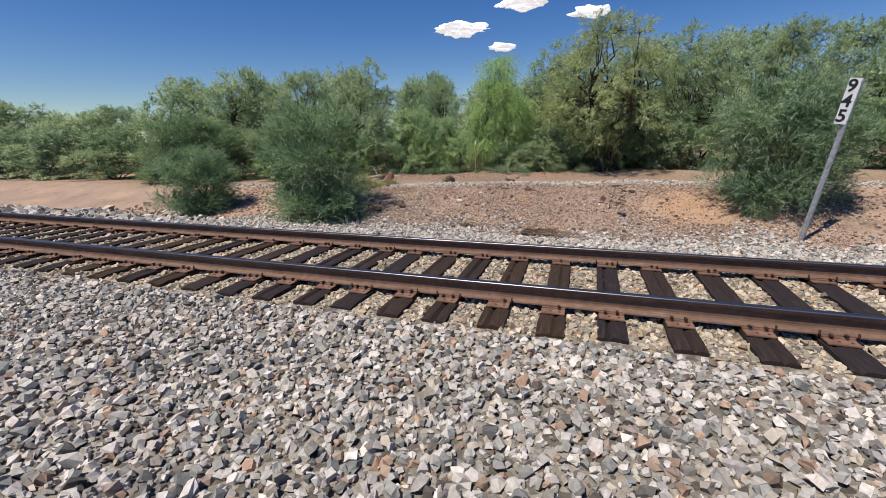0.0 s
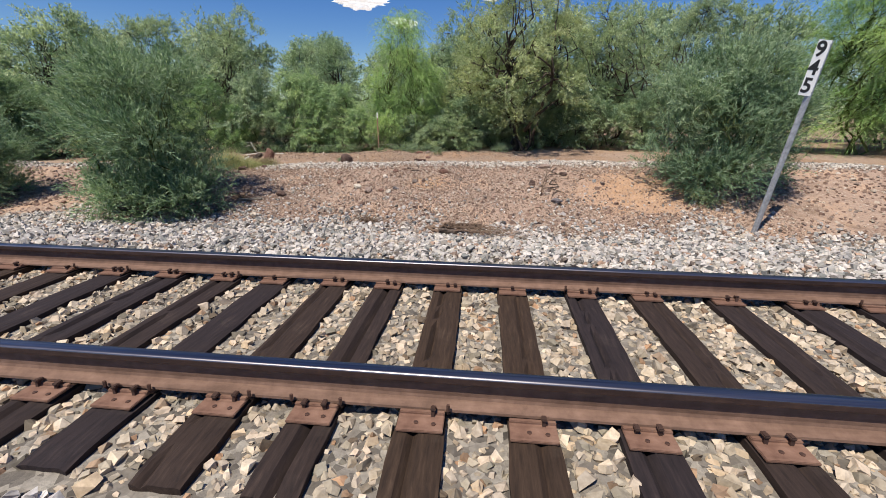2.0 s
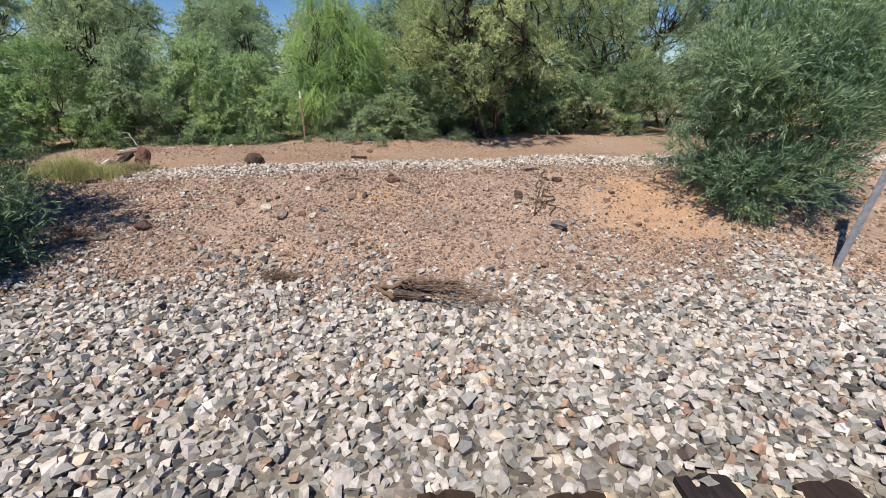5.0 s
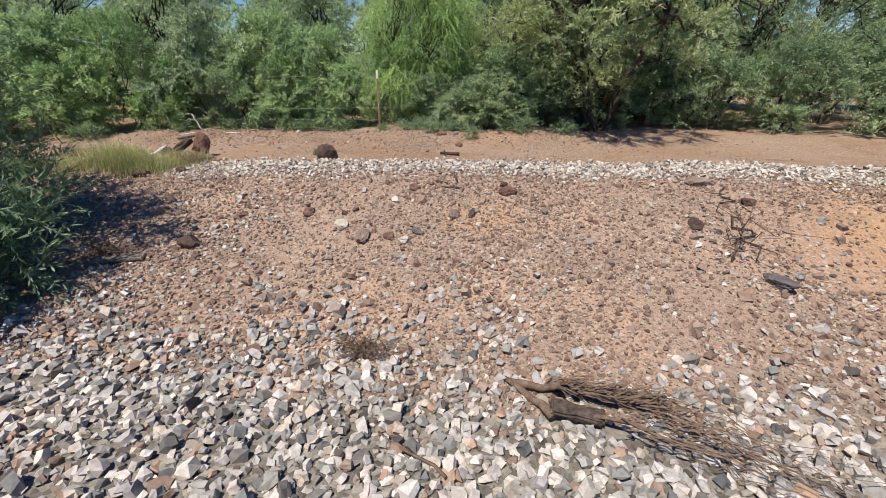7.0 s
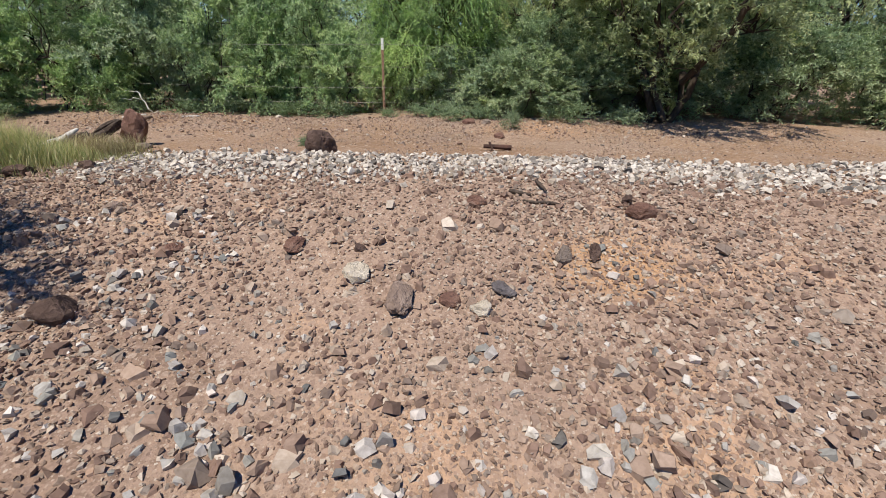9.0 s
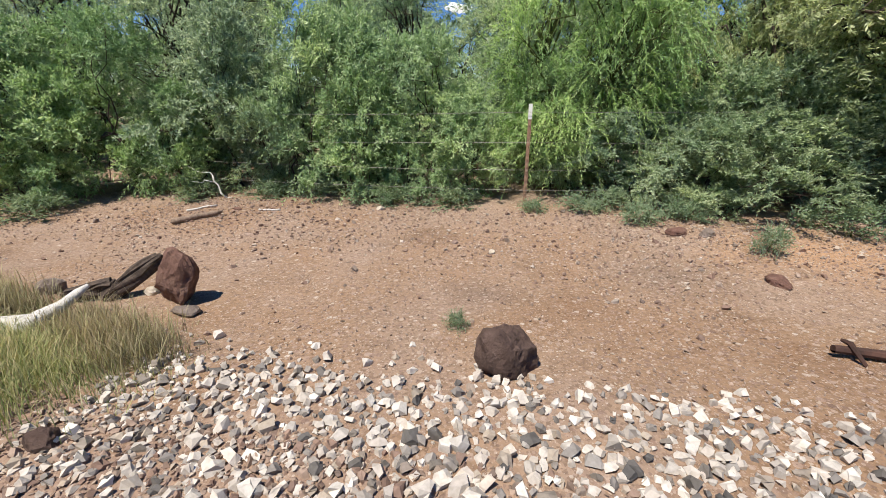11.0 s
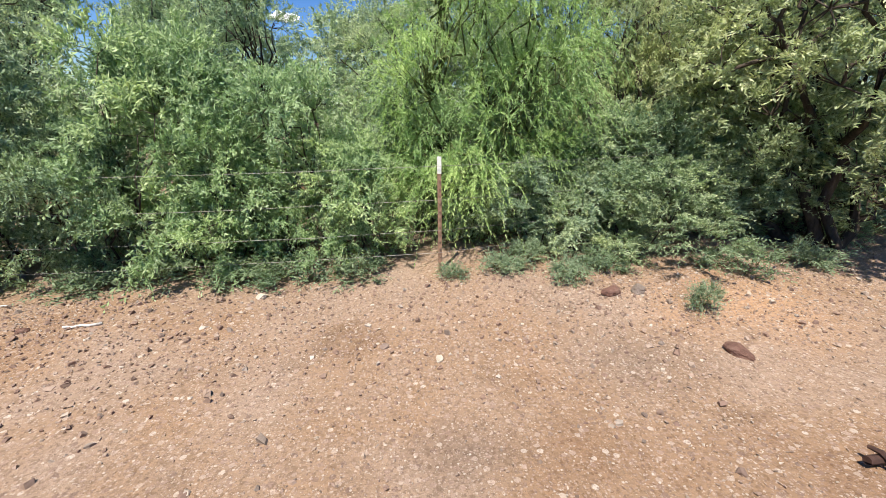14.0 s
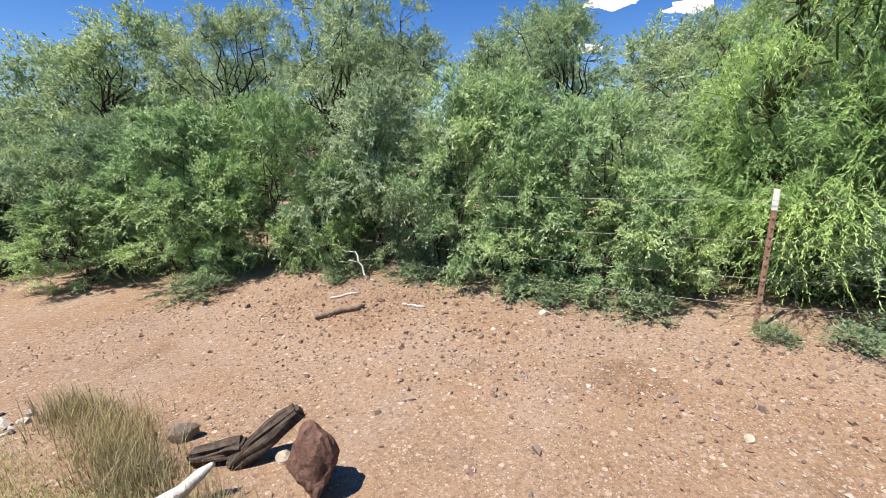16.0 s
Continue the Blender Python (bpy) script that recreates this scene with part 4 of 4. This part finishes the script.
    bro = [make_plant("broom_bush", 400 + k, "broom", (1.55, 1.35, 0.0, 2.4), 50, 9, 0.38, LEAF_BROOM, GREENBARK, 6, 0.022) for k in range(2)]
    plant_group(bro, [(-5.95, 4.6, 1.12, 1.12, 0), (4.25, 5.75, 0.98, 1.0, 1), (-10.0, 4.5, 0.85, 0.72, 1), (-14.5, 8.4, 1.4, 1.0, 0)],
                ["dense feathery green bush on the gravel bank"] * 2, "bush", "bushes on the bank")
    wee = [make_plant("weed", 500 + k, "weed", (0.30, 0.22, 0.0, 0.24), 9, 6, 0.10, LEAF_WEED, GREENBARK, 4, 0.006) for k in range(2)]
    spots = [(-3.30, 10.88, 0.7, 0.5), (-2.75, 10.95, 0.9, 0.6), (-2.12, 10.62, 0.85, 0.8), (-1.32, 9.86, 0.6, 0.8), (-4.35, 11.2, 1.4, 0.8), (-4.9, 11.25, 1.5, 0.8), (-5.5, 11.4, 1.5, 0.8), (-6.3, 11.4, 1.5, 0.8), (-7.0, 11.3, 1.4, 0.8),
             (-7.9, 11.0, 1.4, 0.8), (-3.67, 8.11, 0.30, 0.36), (-0.4, 10.5, 1.4, 0.9), (0.6, 10.6, 1.2, 0.8), (3.9, 5.2, 0.9, 0.9), (-9.3, 9.7, 1.6, 0.9), (-2.45, 11.25, 1.1, 0.8), (-1.7, 10.9, 1.0, 0.8)]
    plant_group(wee, [(*s, i % 2) for i, s in enumerate(spots)], ["small grey-green weed growing from bare soil"] * 2, "weed", "weeds on the bare soil")


build_plants()


def build_grass(seed, n, c, spread, tall, mat, label):
    """A stand of bent blades round the tuft places c; tall gives each blade's height."""
    r = np.random.default_rng(seed)
    p = c[r.integers(0, len(c), n)] + r.normal(0, spread, (n, 2))
    z = gz(p[:, 0], p[:, 1])
    a, lean, h = r.uniform(0, 2 * np.pi, n), r.uniform(0.05, 0.8, n), tall(r, p)
    w = r.uniform(0.0015, 0.0035, n)
    dx, dy = np.cos(a), np.sin(a)
    rows = []
    for s in (0, 0.4, 0.75, 1.0):
        x = p[:, 0] + dx * lean * h * s ** 2
        y = p[:, 1] + dy * lean * h * s ** 2
        zz = z - 0.01 + h * s * (1 - 0.25 * lean * s)
        t = w * (1 - 0.85 * s)
        rows.append(np.stack([np.stack([x - dy * t, y + dx * t, zz], -1), np.stack([x + dy * t, y - dx * t, zz], -1)], 1))
    V = np.stack(rows, 1).reshape(n, 8, 3)
    q = np.array([[0, 1, 3, 2], [2, 3, 5, 4], [4, 5, 7, 6]])
    F = (q[None] + (np.arange(n) * 8)[:, None, None]).reshape(-1, 4)
    ob = put("grass", mesh_np("grass", V.reshape(-1, 3), F, mat))
    tagged(ob, label, "grass", kind="stuff")


build_grass(31, 14500, np.array([[-5.40, 6.88], [-5.65, 7.02], [-5.9, 6.95], [-6.0, 7.15], [-6.15, 7.1], [-6.45, 7.35], [-6.7, 7.1], [-6.9, 7.5], [-5.2, 7.25], [-5.0, 7.4], [-6.5, 6.75], [-7.2, 7.0], [-7.4, 7.3], [-5.55, 7.35], [-5.9, 7.4], [-5.3, 7.4], [-6.15, 7.5]]) + (-0.25, 0.10),
            (0.24, 0.17), lambda r, p: r.uniform(0.16, 0.54, len(p)) * np.clip((-4.95 - p[:, 0]) * 1.1, 0.3, 1.0) * np.clip(1.0 - (p[:, 1] - 7.0) * 1.3, 0.22, 1.0) * np.clip(1.0 + (p[:, 0] + 6.2) * 1.4, 0.3, 1.0),
            GRASS, "clump of soft yellow-green grass beside the gravel band")
build_grass(32, 5200, np.array([[-5.25, 7.5], [-5.45, 7.62], [-5.62, 7.6], [-5.85, 7.7], [-6.45, 7.75], [-6.8, 7.8], [-7.1, 7.9], [-7.5, 7.85]]), (0.13, 0.10), lambda r, p: r.uniform(0.08, 0.24, len(p)),
            DRYGRASS, "low brown dry grass round the bleached wood")


# ---- rocks and litter ----
def rock(name, x, y, dims, mat, label, seed, turn=0, lean=(0, 0), sink=0.22, category="rock"):
    bm = bmesh.new()
    bmesh.ops.create_icosphere(bm, subdivisions=4 if max(dims) > 0.25 else 3, radius=0.5)
    r = np.random.default_rng(seed)
    cuts = []
    for _ in range(9):
        n = Vector(r.normal(size=3)).normalized()
        cuts.append((n, r.uniform(0.26, 0.43)))
    for v in bm.verts:
        for n, lim in cuts:
            o = v.co.dot(n) - lim
            if o > 0:
                v.co -= n * o * 0.93
        v.co += v.co.normalized() * (noise.noise(v.co * 5 + Vector((seed, 0, 0))) * 0.06 + noise.noise(v.co * 13 + Vector((0, seed, 0))) * 0.032 + noise.noise(v.co * 30 + Vector((0, 0, seed))) * 0.014)
    bmesh.ops.scale(bm, vec=dims, verts=bm.verts)
    me = bm_mesh(name, bm, mat)
    ob = put(name, me, pose(x, y, g(x, y) + dims[2] * (0.40 - sink), lean[0], lean[1], turn))
    return tagged(ob, label, category)


for args in (
    ("boulder", -3.35, 7.80, (0.31, 0.28, 0.33), ROCK_DARK, "dark brown angular boulder on the bare soil path", 3, 20, (0, 0), 0.16),
    ("boulder", -5.60, 8.18, (0.33, 0.26, 0.52), ROCK_RED, "upright reddish brown rock standing in the soil", 21, -15, (0, 4), 0.16),
    ("stone", -6.60, 8.08, (0.20, 0.17, 0.16), ROCK_GREY, "rounded grey-brown stone on the soil", 12, 40),
    ("stone", -2.45, 5.70, (0.17, 0.15, 0.13), ROCK_CREAM, "rounded cream-coloured stone on the bank", 14, 10),
    ("stone", -3.88, 5.32, (0.24, 0.19, 0.15), ROCK_DARK, "dark brown stone half sunk in the bank", 17, 30),
    ("stone", 1.03, 5.83, (0.20, 0.15, 0.13), ROCK_DARK, "dark brown stone lying on the bank", 19, 80),
    ("stone", 1.39, 5.08, (0.32, 0.19, 0.12), ROCK_SLATE, "flat purple-grey slab lying on the bank", 23, 120, (14, 8)),
    ("stone", 1.36, 6.64, (0.34, 0.20, 0.14), ROCK_TAN, "broad grey-brown stone beside the pale gravel", 27, 15),
    ("stone", 1.68, 6.22, (0.19, 0.13, 0.12), ROCK_DARK, "small dark brown stone on the bank", 29, 15),
    ("stone", -2.19, 5.53, (0.17, 0.27, 0.12), ROCK_TAN, "long flat grey-brown stone next to the cream one", 33, 12),
    ("stone", -2.90, 5.95, (0.12, 0.16, 0.10), ROCK_RED, "oblong reddish brown stone on the bank", 34, -12),
    ("stone", -1.93, 5.54, (0.12, 0.11, 0.08), ROCK_RED, "small reddish brown stone on the bank", 36, 50),
    ("stone", -1.76, 5.50, (0.14, 0.12, 0.08), ROCK_CREAM, "tan stone half sunk in the bank", 38, 30),
    ("stone", -1.65, 5.62, (0.12, 0.17, 0.07), ROCK_SLATE, "flat blue-grey stone on the bank", 40, 30),
    ("stone", -1.31, 5.87, (0.15, 0.10, 0.11), ROCK_GREY, "grey stone standing on edge on the bank", 42, 70),
    ("stone", -1.13, 5.90, (0.08, 0.15, 0.12), ROCK_DARK, "narrow dark stone standing on the bank", 44, 0),
    ("stone", -0.76, 6.29, (0.21, 0.15, 0.13), ROCK_RED, "rounded reddish brown stone on the bank", 46, 15),
    ("stone", -0.80, 6.45, (0.14, 0.10, 0.09), ROCK_DARK, "small dark stone touching the reddish one", 48, 60),
    ("stone", -1.80, 6.40, (0.15, 0.12, 0.08), ROCK_RED, "flat brown stone on the upper bank", 50, 10),
    ("stone", -2.50, 5.93, (0.09, 0.08, 0.06), ROCK_DARK, "small brown stone on the bank", 52, 10),
    ("stone", -3.62, 5.85, (0.13, 0.09, 0.07), ROCK_RED, "small reddish stone on the bank", 54, 35),
    ("stone", -4.30, 6.25, (0.14, 0.10, 0.07), ROCK_TAN, "flat tan stone on the bank", 56, 75),
    ("stone", -1.50, 9.24, (0.24, 0.15, 0.10), ROCK_RED, "reddish stone lying on the path", 35, 100),
    ("stone", -1.92, 10.27, (0.20, 0.15, 0.12), ROCK_RED, "reddish stone at the edge of the weeds", 37, 10),
    ("stone", -1.66, 10.24, (0.17, 0.14, 0.11), ROCK_GREY, "grey stone at the edge of the weeds", 39, 70),
    ("stone", -3.61, 9.52, (0.08, 0.06, 0.05), ROCK_CREAM, "small whitish stone on the path", 41, 70),
    ("stone", -3.99, 9.77, (0.07, 0.06, 0.05), ROCK_TAN, "small tan stone on the path", 53, 20),
    ("stone", -5.13, 10.80, (0.12, 0.08, 0.07), ROCK_CREAM, "pale stone below the fence shrubs", 55, 20),
    ("stone", -6.88, 10.42, (0.10, 0.08, 0.06), ROCK_RED, "reddish stone beside the bleached sticks", 57, 20),
    ("stone", -5.92, 8.24, (0.10, 0.09, 0.08), ROCK_CREAM, "small cream stone beside the split wood", 43, 0),
    ("stone", -5.42, 8.02, (0.20, 0.14, 0.09), ROCK_GREY, "flat grey stone at the foot of the red rock", 45, 0),
    ("stone", -5.50, 6.78, (0.26, 0.18, 0.12), ROCK_DARK, "dark stone at the edge of the grass", 49, 15),
    ("stone", -5.08, 6.95, (0.16, 0.12, 0.10), ROCK_DARK, "small dark stone near the grass", 51, 15),
):
    rock(*args)


def sticks(name, paths, mat, label, category, at=None, sides=5):
    V, F = tubes_np(paths, sides)
    ob = put(name, mesh_np(name, V, F, mat, True))
    return tagged(ob, label, category)


def ground_path(r, x0, y0, x1, y1, n, lift, wobble=0.05):
    p = bent(r, (x0, y0, 0), (x1, y1, 0), n, wobble)
    p[:, 2] = gz(p[:, 0], p[:, 1]) + lift
    return p


def build_litter():
    r = np.random.default_rng(77)
    # brushy dead branch on the ballast
    root = put("dead_branch", None, pose(-0.66, 3.80, g(-0.66, 3.80)))
    tagged(root, "dead brown branch with a fan of dry twigs", "branch")
    o = np.array(root.location)
    stem = bent(r, (-0.12, 0.12, 0.04), (0.55, -0.02, 0.12), 8, 0.02)
    butt = bent(r, (-0.16, 0.18, 0.02), (0.10, -0.14, 0.05), 5, 0.04)
    V, F = tubes_np([(stem, np.linspace(0.03, 0.012, 8)), (butt, np.linspace(0.018, 0.03, 5)), (bent(r, (0.1, -0.02, 0.06), (0.7, -0.3, 0.1), 7, 0.03), np.linspace(0.02, 0.008, 7))], 7)
    put("stem", mesh_np("stem", V, F, DEADWOOD, True), None, root)
    bm = box_bm((0.30, 0.11, 0.05), (0, 0, 0), 0.012)
    bmesh.ops.subdivide_edges(bm, edges=bm.edges, cuts=3, use_grid_fill=True)
    for v in bm.verts:
        v.co += Vector((noise.noise(v.co * 14), noise.noise(v.co * 17 + Vector((3, 0, 0))), noise.noise(v.co * 19 + Vector((0, 3, 0))))) * 0.018
    put("bark_slab", bm_mesh("bark_slab", bm, CHARWOOD), pose(0.24, -0.10, 0.055, 6, 4, -8), root, "dark flat slab of bark")
    twigs = []
    for k in range(190):
        s = stem[int(r.integers(2, 8))]
        a = r.normal(0.0, 0.16)
        ln = r.uniform(0.12, 0.36)
        e = s + np.array([math.cos(a) * ln, math.sin(a) * ln, 0])
        e[2] = g(e[0] + o[0], e[1] + o[1]) - o[2] + r.uniform(0.02, 0.16)
        twigs.append((bent(r, s, e, 5, 0.05, r.uniform(0, 0.06)), np.linspace(0.0045, 0.0015, 5)))
    for k in range(34):
        a = r.normal(-0.42, 0.16)
        s = stem[7] + np.array([r.uniform(-0.1, 0.3), r.uniform(-0.3, 0.0), 0])
        ln = r.uniform(0.4, 1.0)
        e = s + np.array([math.cos(a) * ln, math.sin(a) * ln, 0])
        e[2] = g(e[0] + o[0], e[1] + o[1]) - o[2] + r.uniform(0.03, 0.08)
        twigs.append((bent(r, s, e, 6, 0.05, 0.03), np.linspace(0.004, 0.0012, 6)))
    V, F = tubes_np(twigs, 3)
    tagged(put("dry_brush", mesh_np("dry_brush", V, F, DEADWOOD), None, root), kind="stuff")
    # smaller brush
    def brush(x, y, n, size, label):
        t = []
        for k in range(n):
            a, ln = r.uniform(0, 2 * np.pi), r.uniform(0.3, 1) * size
            s = np.array([x + r.normal(0, 0.06), y + r.normal(0, 0.05), 0])
            e = s + np.array([math.cos(a) * ln, math.sin(a) * ln * 0.5, 0])
            s[2], e[2] = g(s[0], s[1]) + r.uniform(0.01, 0.06), g(e[0], e[1]) + r.uniform(0.03, 0.12)
            t.append((bent(r, s, e, 5, 0.08, 0.02), np.linspace(0.004, 0.0015, 5)))
        sticks("dry_brush", t, DEADWOOD, label, "brush", sides=3)
    brush(-1.78, 4.08, 90, 0.32, "small tangle of dry brown twigs on gravel")
    brush(-4.55, 5.05, 60, 0.4, "dry twigs lying in the bush's shade")
    # dead sapling
    t = [(bent(r, (1.15, 5.32, g(1.15, 5.32) - 0.02), (1.24, 5.42, g(1.15, 5.3) + 0.52), 7, 0.06), np.linspace(0.012, 0.004, 7))]
    for k in range(16):
        q = t[0][0][int(r.integers(1, 7))]
        t.append((bent(r, q, q + r.normal(0, 1, 3) * (0.16, 0.16, 0.08) + (0, 0, 0.12), 5, 0.1), np.linspace(0.005, 0.0015, 5)))
    sapling = put("dead_sapling", None, pose(1.15, 5.32, g(1.15, 5.32)))
    tagged(sapling, "leafless brown sapling standing on the bank", "sapling")
    for k, (pts, radii) in enumerate(t):
        V, F = tubes_np([(np.array(pts) - np.array(sapling.location), radii)], 5)
        put("twig" if k else "stem", mesh_np("twig" if k else "stem", V, F, DEADWOOD, True), None, sapling)
    # fallen log and pale sticks by the fence
    sticks("fallen_log", [(ground_path(r, -7.25, 9.78, -6.93, 10.2, 7, 0.035, 0.02), [0.026, 0.036, 0.033, 0.036, 0.03, 0.034, 0.02])], LOGWOOD, "short grey-brown fallen log on the soil", "log", sides=8)
    sticks("stick", [(ground_path(r, -7.5, 10.27, -7.25, 10.5, 5, 0.012), [0.014] * 5)], PALEWOOD, "pale bleached stick on the soil", "stick")
    sticks("stick", [(ground_path(r, -6.58, 10.42, -6.28, 10.41, 5, 0.012), [0.012] * 5)], PALEWOOD, "pale bleached stick on the soil", "stick")
    b = np.array([-7.5, 11.0, g(-7.5, 11.0)])
    t = [(bent(r, b, b + (-0.18, 0.0, 0.32), 5, 0.06), np.linspace(0.014, 0.010, 5))]
    e = t[0][0][-1]
    t += [(bent(r, e, e + (-0.42, 0.05, 0.10), 5, 0.05), np.linspace(0.010, 0.003, 5)), (bent(r, e - (0, 0, 0.1), e + (-0.3, -0.1, -0.08), 5, 0.06), np.linspace(0.008, 0.003, 5)),
          (bent(r, b, b + (0.18, -0.12, 0.06), 4, 0.06), np.linspace(0.01, 0.004, 4))]
    sticks("dead_white_branch", t, PALEWOOD, "bleached forked branch at the fence line", "branch")
    # dark dead twigs on the bank
    sticks("dead_twig", [(ground_path(r, 1.56, 6.50, 1.35, 6.0, 7, 0.02, 0.09), np.linspace(0.011, 0.005, 7)), (ground_path(r, 1.50, 6.35, 1.32, 6.39, 4, 0.025), np.linspace(0.006, 0.003, 4))],
           CHARWOOD, "thin dark dead twig lying on the bank", "twig")
    sticks("dead_twig", [(ground_path(r, 1.48, 5.95, 1.36, 5.30, 9, 0.025, 0.10), np.linspace(0.014, 0.006, 9)), (ground_path(r, 1.42, 5.68, 1.22, 5.6, 4, 0.03), np.linspace(0.007, 0.003, 4)),
                         (ground_path(r, 1.40, 5.55, 1.6, 5.42, 5, 0.03), np.linspace(0.008, 0.003, 5))], CHARWOOD, "forked dark dead twig lying on the bank", "twig")
    # split dark wood beside the red rock
    bm = box_bm((0.12, 0.46, 0.12), (0, 0, 0), 0.02)
    bmesh.ops.subdivide_edges(bm, edges=bm.edges, cuts=4, use_grid_fill=True)
    for v in bm.verts:
        k = 1 - 0.35 * abs(v.co.y) / 0.26
        v.co.x *= k
        v.co.z *= k
        v.co += Vector((noise.noise(Vector((v.co.x * 40, v.co.y * 5, v.co.z * 40))) * 0.022, 0, noise.noise(Vector((v.co.x * 30, v.co.y * 6, 7))) * 0.025))
    wood = put("split_wood", bm_mesh("split_wood", bm, CHARWOOD), pose(-6.02, 8.22, g(-6.02, 8.22) + 0.13, 30, 0, -32))
    tagged(wood, "dark grey split wood propped beside the red rock", "wood")
    bm = box_bm((0.10, 0.30, 0.10), (0, 0, 0), 0.02)
    bmesh.ops.subdivide_edges(bm, edges=bm.edges, cuts=3, use_grid_fill=True)
    for v in bm.verts:
        v.co += Vector((noise.noise(v.co * 22), 0, noise.noise(v.co * 19))) * 0.025
    wood = put("split_wood", bm_mesh("split_wood", bm, CHARWOOD), pose(-6.22, 8.06, g(-6.22, 8.06) + 0.06, 8, 0, -50))
    tagged(wood, "short dark piece of split wood in the grass", "wood")
    # bleached wood in the grass
    p = np.array([(-6.13, 7.55, 0.03), (-6.13, 7.68, 0.05), (-6.07, 7.78, 0.10), (-6.03, 7.86, 0.16), (-5.99, 7.90, 0.20)])
    p[:, 2] += gz(p[:, 0], p[:, 1])
    q = np.array([(-6.45, 7.50, 0.02), (-6.25, 7.56, 0.05), (-6.12, 7.66, 0.05)])
    q[:, 2] += gz(q[:, 0], q[:, 1])
    sticks("bleached_driftwood", [(p, [0.05, 0.05, 0.035, 0.028, 0.012]), (q, [0.02, 0.045, 0.04])], PALEWOOD, "white bleached curved wood in the grass", "wood", sides=7)
    # rusty iron with a crosspiece on the path
    c = np.array([-1.58, 8.27, g(-1.58, 8.27) + 0.04])
    iron = put("rusty_iron_bolt", None, pose(*c))
    tagged(iron, "dark rusty iron bolt with a crosspiece", "scrap iron")
    V, F = tubes_np([([(-0.15, 0, 0), (-0.05, 0, 0.0), (0.05, -0.01, 0.0), (0.15, -0.012, 0.0)], [0.022, 0.024, 0.027, 0.027])], 8)
    put("shaft", mesh_np("shaft", V, F, DARK_IRON), None, iron)
    V, F = tubes_np([([(-0.09, 0.05, 0.03), (-0.085, 0.0, 0.04), (-0.05, -0.09, -0.03)], [0.010, 0.014, 0.009])], 6)
    put("crosspiece", mesh_np("crosspiece", V, F, DARK_IRON), None, iron)
    # dark sticks on the crest
    sticks("stick", [(ground_path(r, -1.38, 6.70, -1.33, 6.52, 4, 0.03), [0.011, 0.014, 0.012, 0.008])], CHARWOOD, "short dark stick on the bank's crest", "stick", sides=7)
    sticks("stick", [(ground_path(r, -1.58, 6.53, -1.44, 6.47, 4, 0.02), [0.014, 0.016, 0.013, 0.009])], CHARWOOD, "dark broken stick on the bank's crest", "stick", sides=7)
    sticks("stick", [(ground_path(r, -1.50, 6.40, -1.24, 6.36, 5, 0.012), [0.010, 0.013, 0.014, 0.012, 0.006])], CHARWOOD, "dark thin stick on the bank's crest", "stick")
    sticks("stick", [(ground_path(r, -3.5, 2.38, -2.66, 2.35, 7, 0.035, 0.02), [0.012, 0.015, 0.014, 0.014, 0.012, 0.012, 0.006])], GREYWOOD, "thin grey stick lying on the ballast", "stick")
    sticks("stick", [(ground_path(r, -1.50, 3.40, -1.12, 3.15, 6, 0.04, 0.04), np.linspace(0.006, 0.01, 6))], DEADWOOD, "thin brown stick lying on the ballast", "stick")
    # plank in the bush's shade
    bm = box_bm((0.42, 0.11, 0.025), (0, 0, 0), 0.005)
    pl = put("plank", bm_mesh("plank", bm, GREYWOOD), pose(-4.37, 5.0, g(-4.37, 5.0) + 0.03, 4, 0, 18))
    tagged(pl, "short weathered grey plank on the bank", "plank")


build_litter()


# ---- clouds ----
def cloud(way, distance, size, seed):
    r = np.random.default_rng(seed)
    bm = bmesh.new()
    bmesh.ops.create_icosphere(bm, subdivisions=5, radius=1.0)
    o = Vector(r.uniform(0, 50, 3))
    for v in bm.verts:
        k = 1 + 0.45 * noise.noise(v.co * 1.6 + o) + 0.28 * noise.noise(v.co * 3.7 + o) + 0.14 * noise.noise(v.co * 8 + o) + 0.06 * noise.noise(v.co * 17 + o)
        v.co = v.co * k * (1.35 if v.co.z > 0 else 0.8)
        v.co = Vector((v.co.x * 0.42, v.co.y * 0.2, v.co.z * 0.14))
    me = bm_mesh("cloud", bm, CLOUD, True)
    d = Vector(way).normalized()
    ob = put("cloud", me, Matrix.Translation(d * distance) @ Matrix.Rotation(-math.atan2(d.x, d.y), 4, 'Z') @ Matrix.Scale(size, 4))
    tagged(ob, "small white fair-weather cloud", "cloud", "clouds", "structure")


for way, size, seed in (((-0.2716, 0.9384, 0.2135), 140, 1), ((-0.137, 0.957, 0.255), 125, 2), ((-0.006, 0.973, 0.229), 100, 3), ((-0.1852, 0.9664, 0.1783), 75, 4)):
    cloud(way, 1500, size, seed)
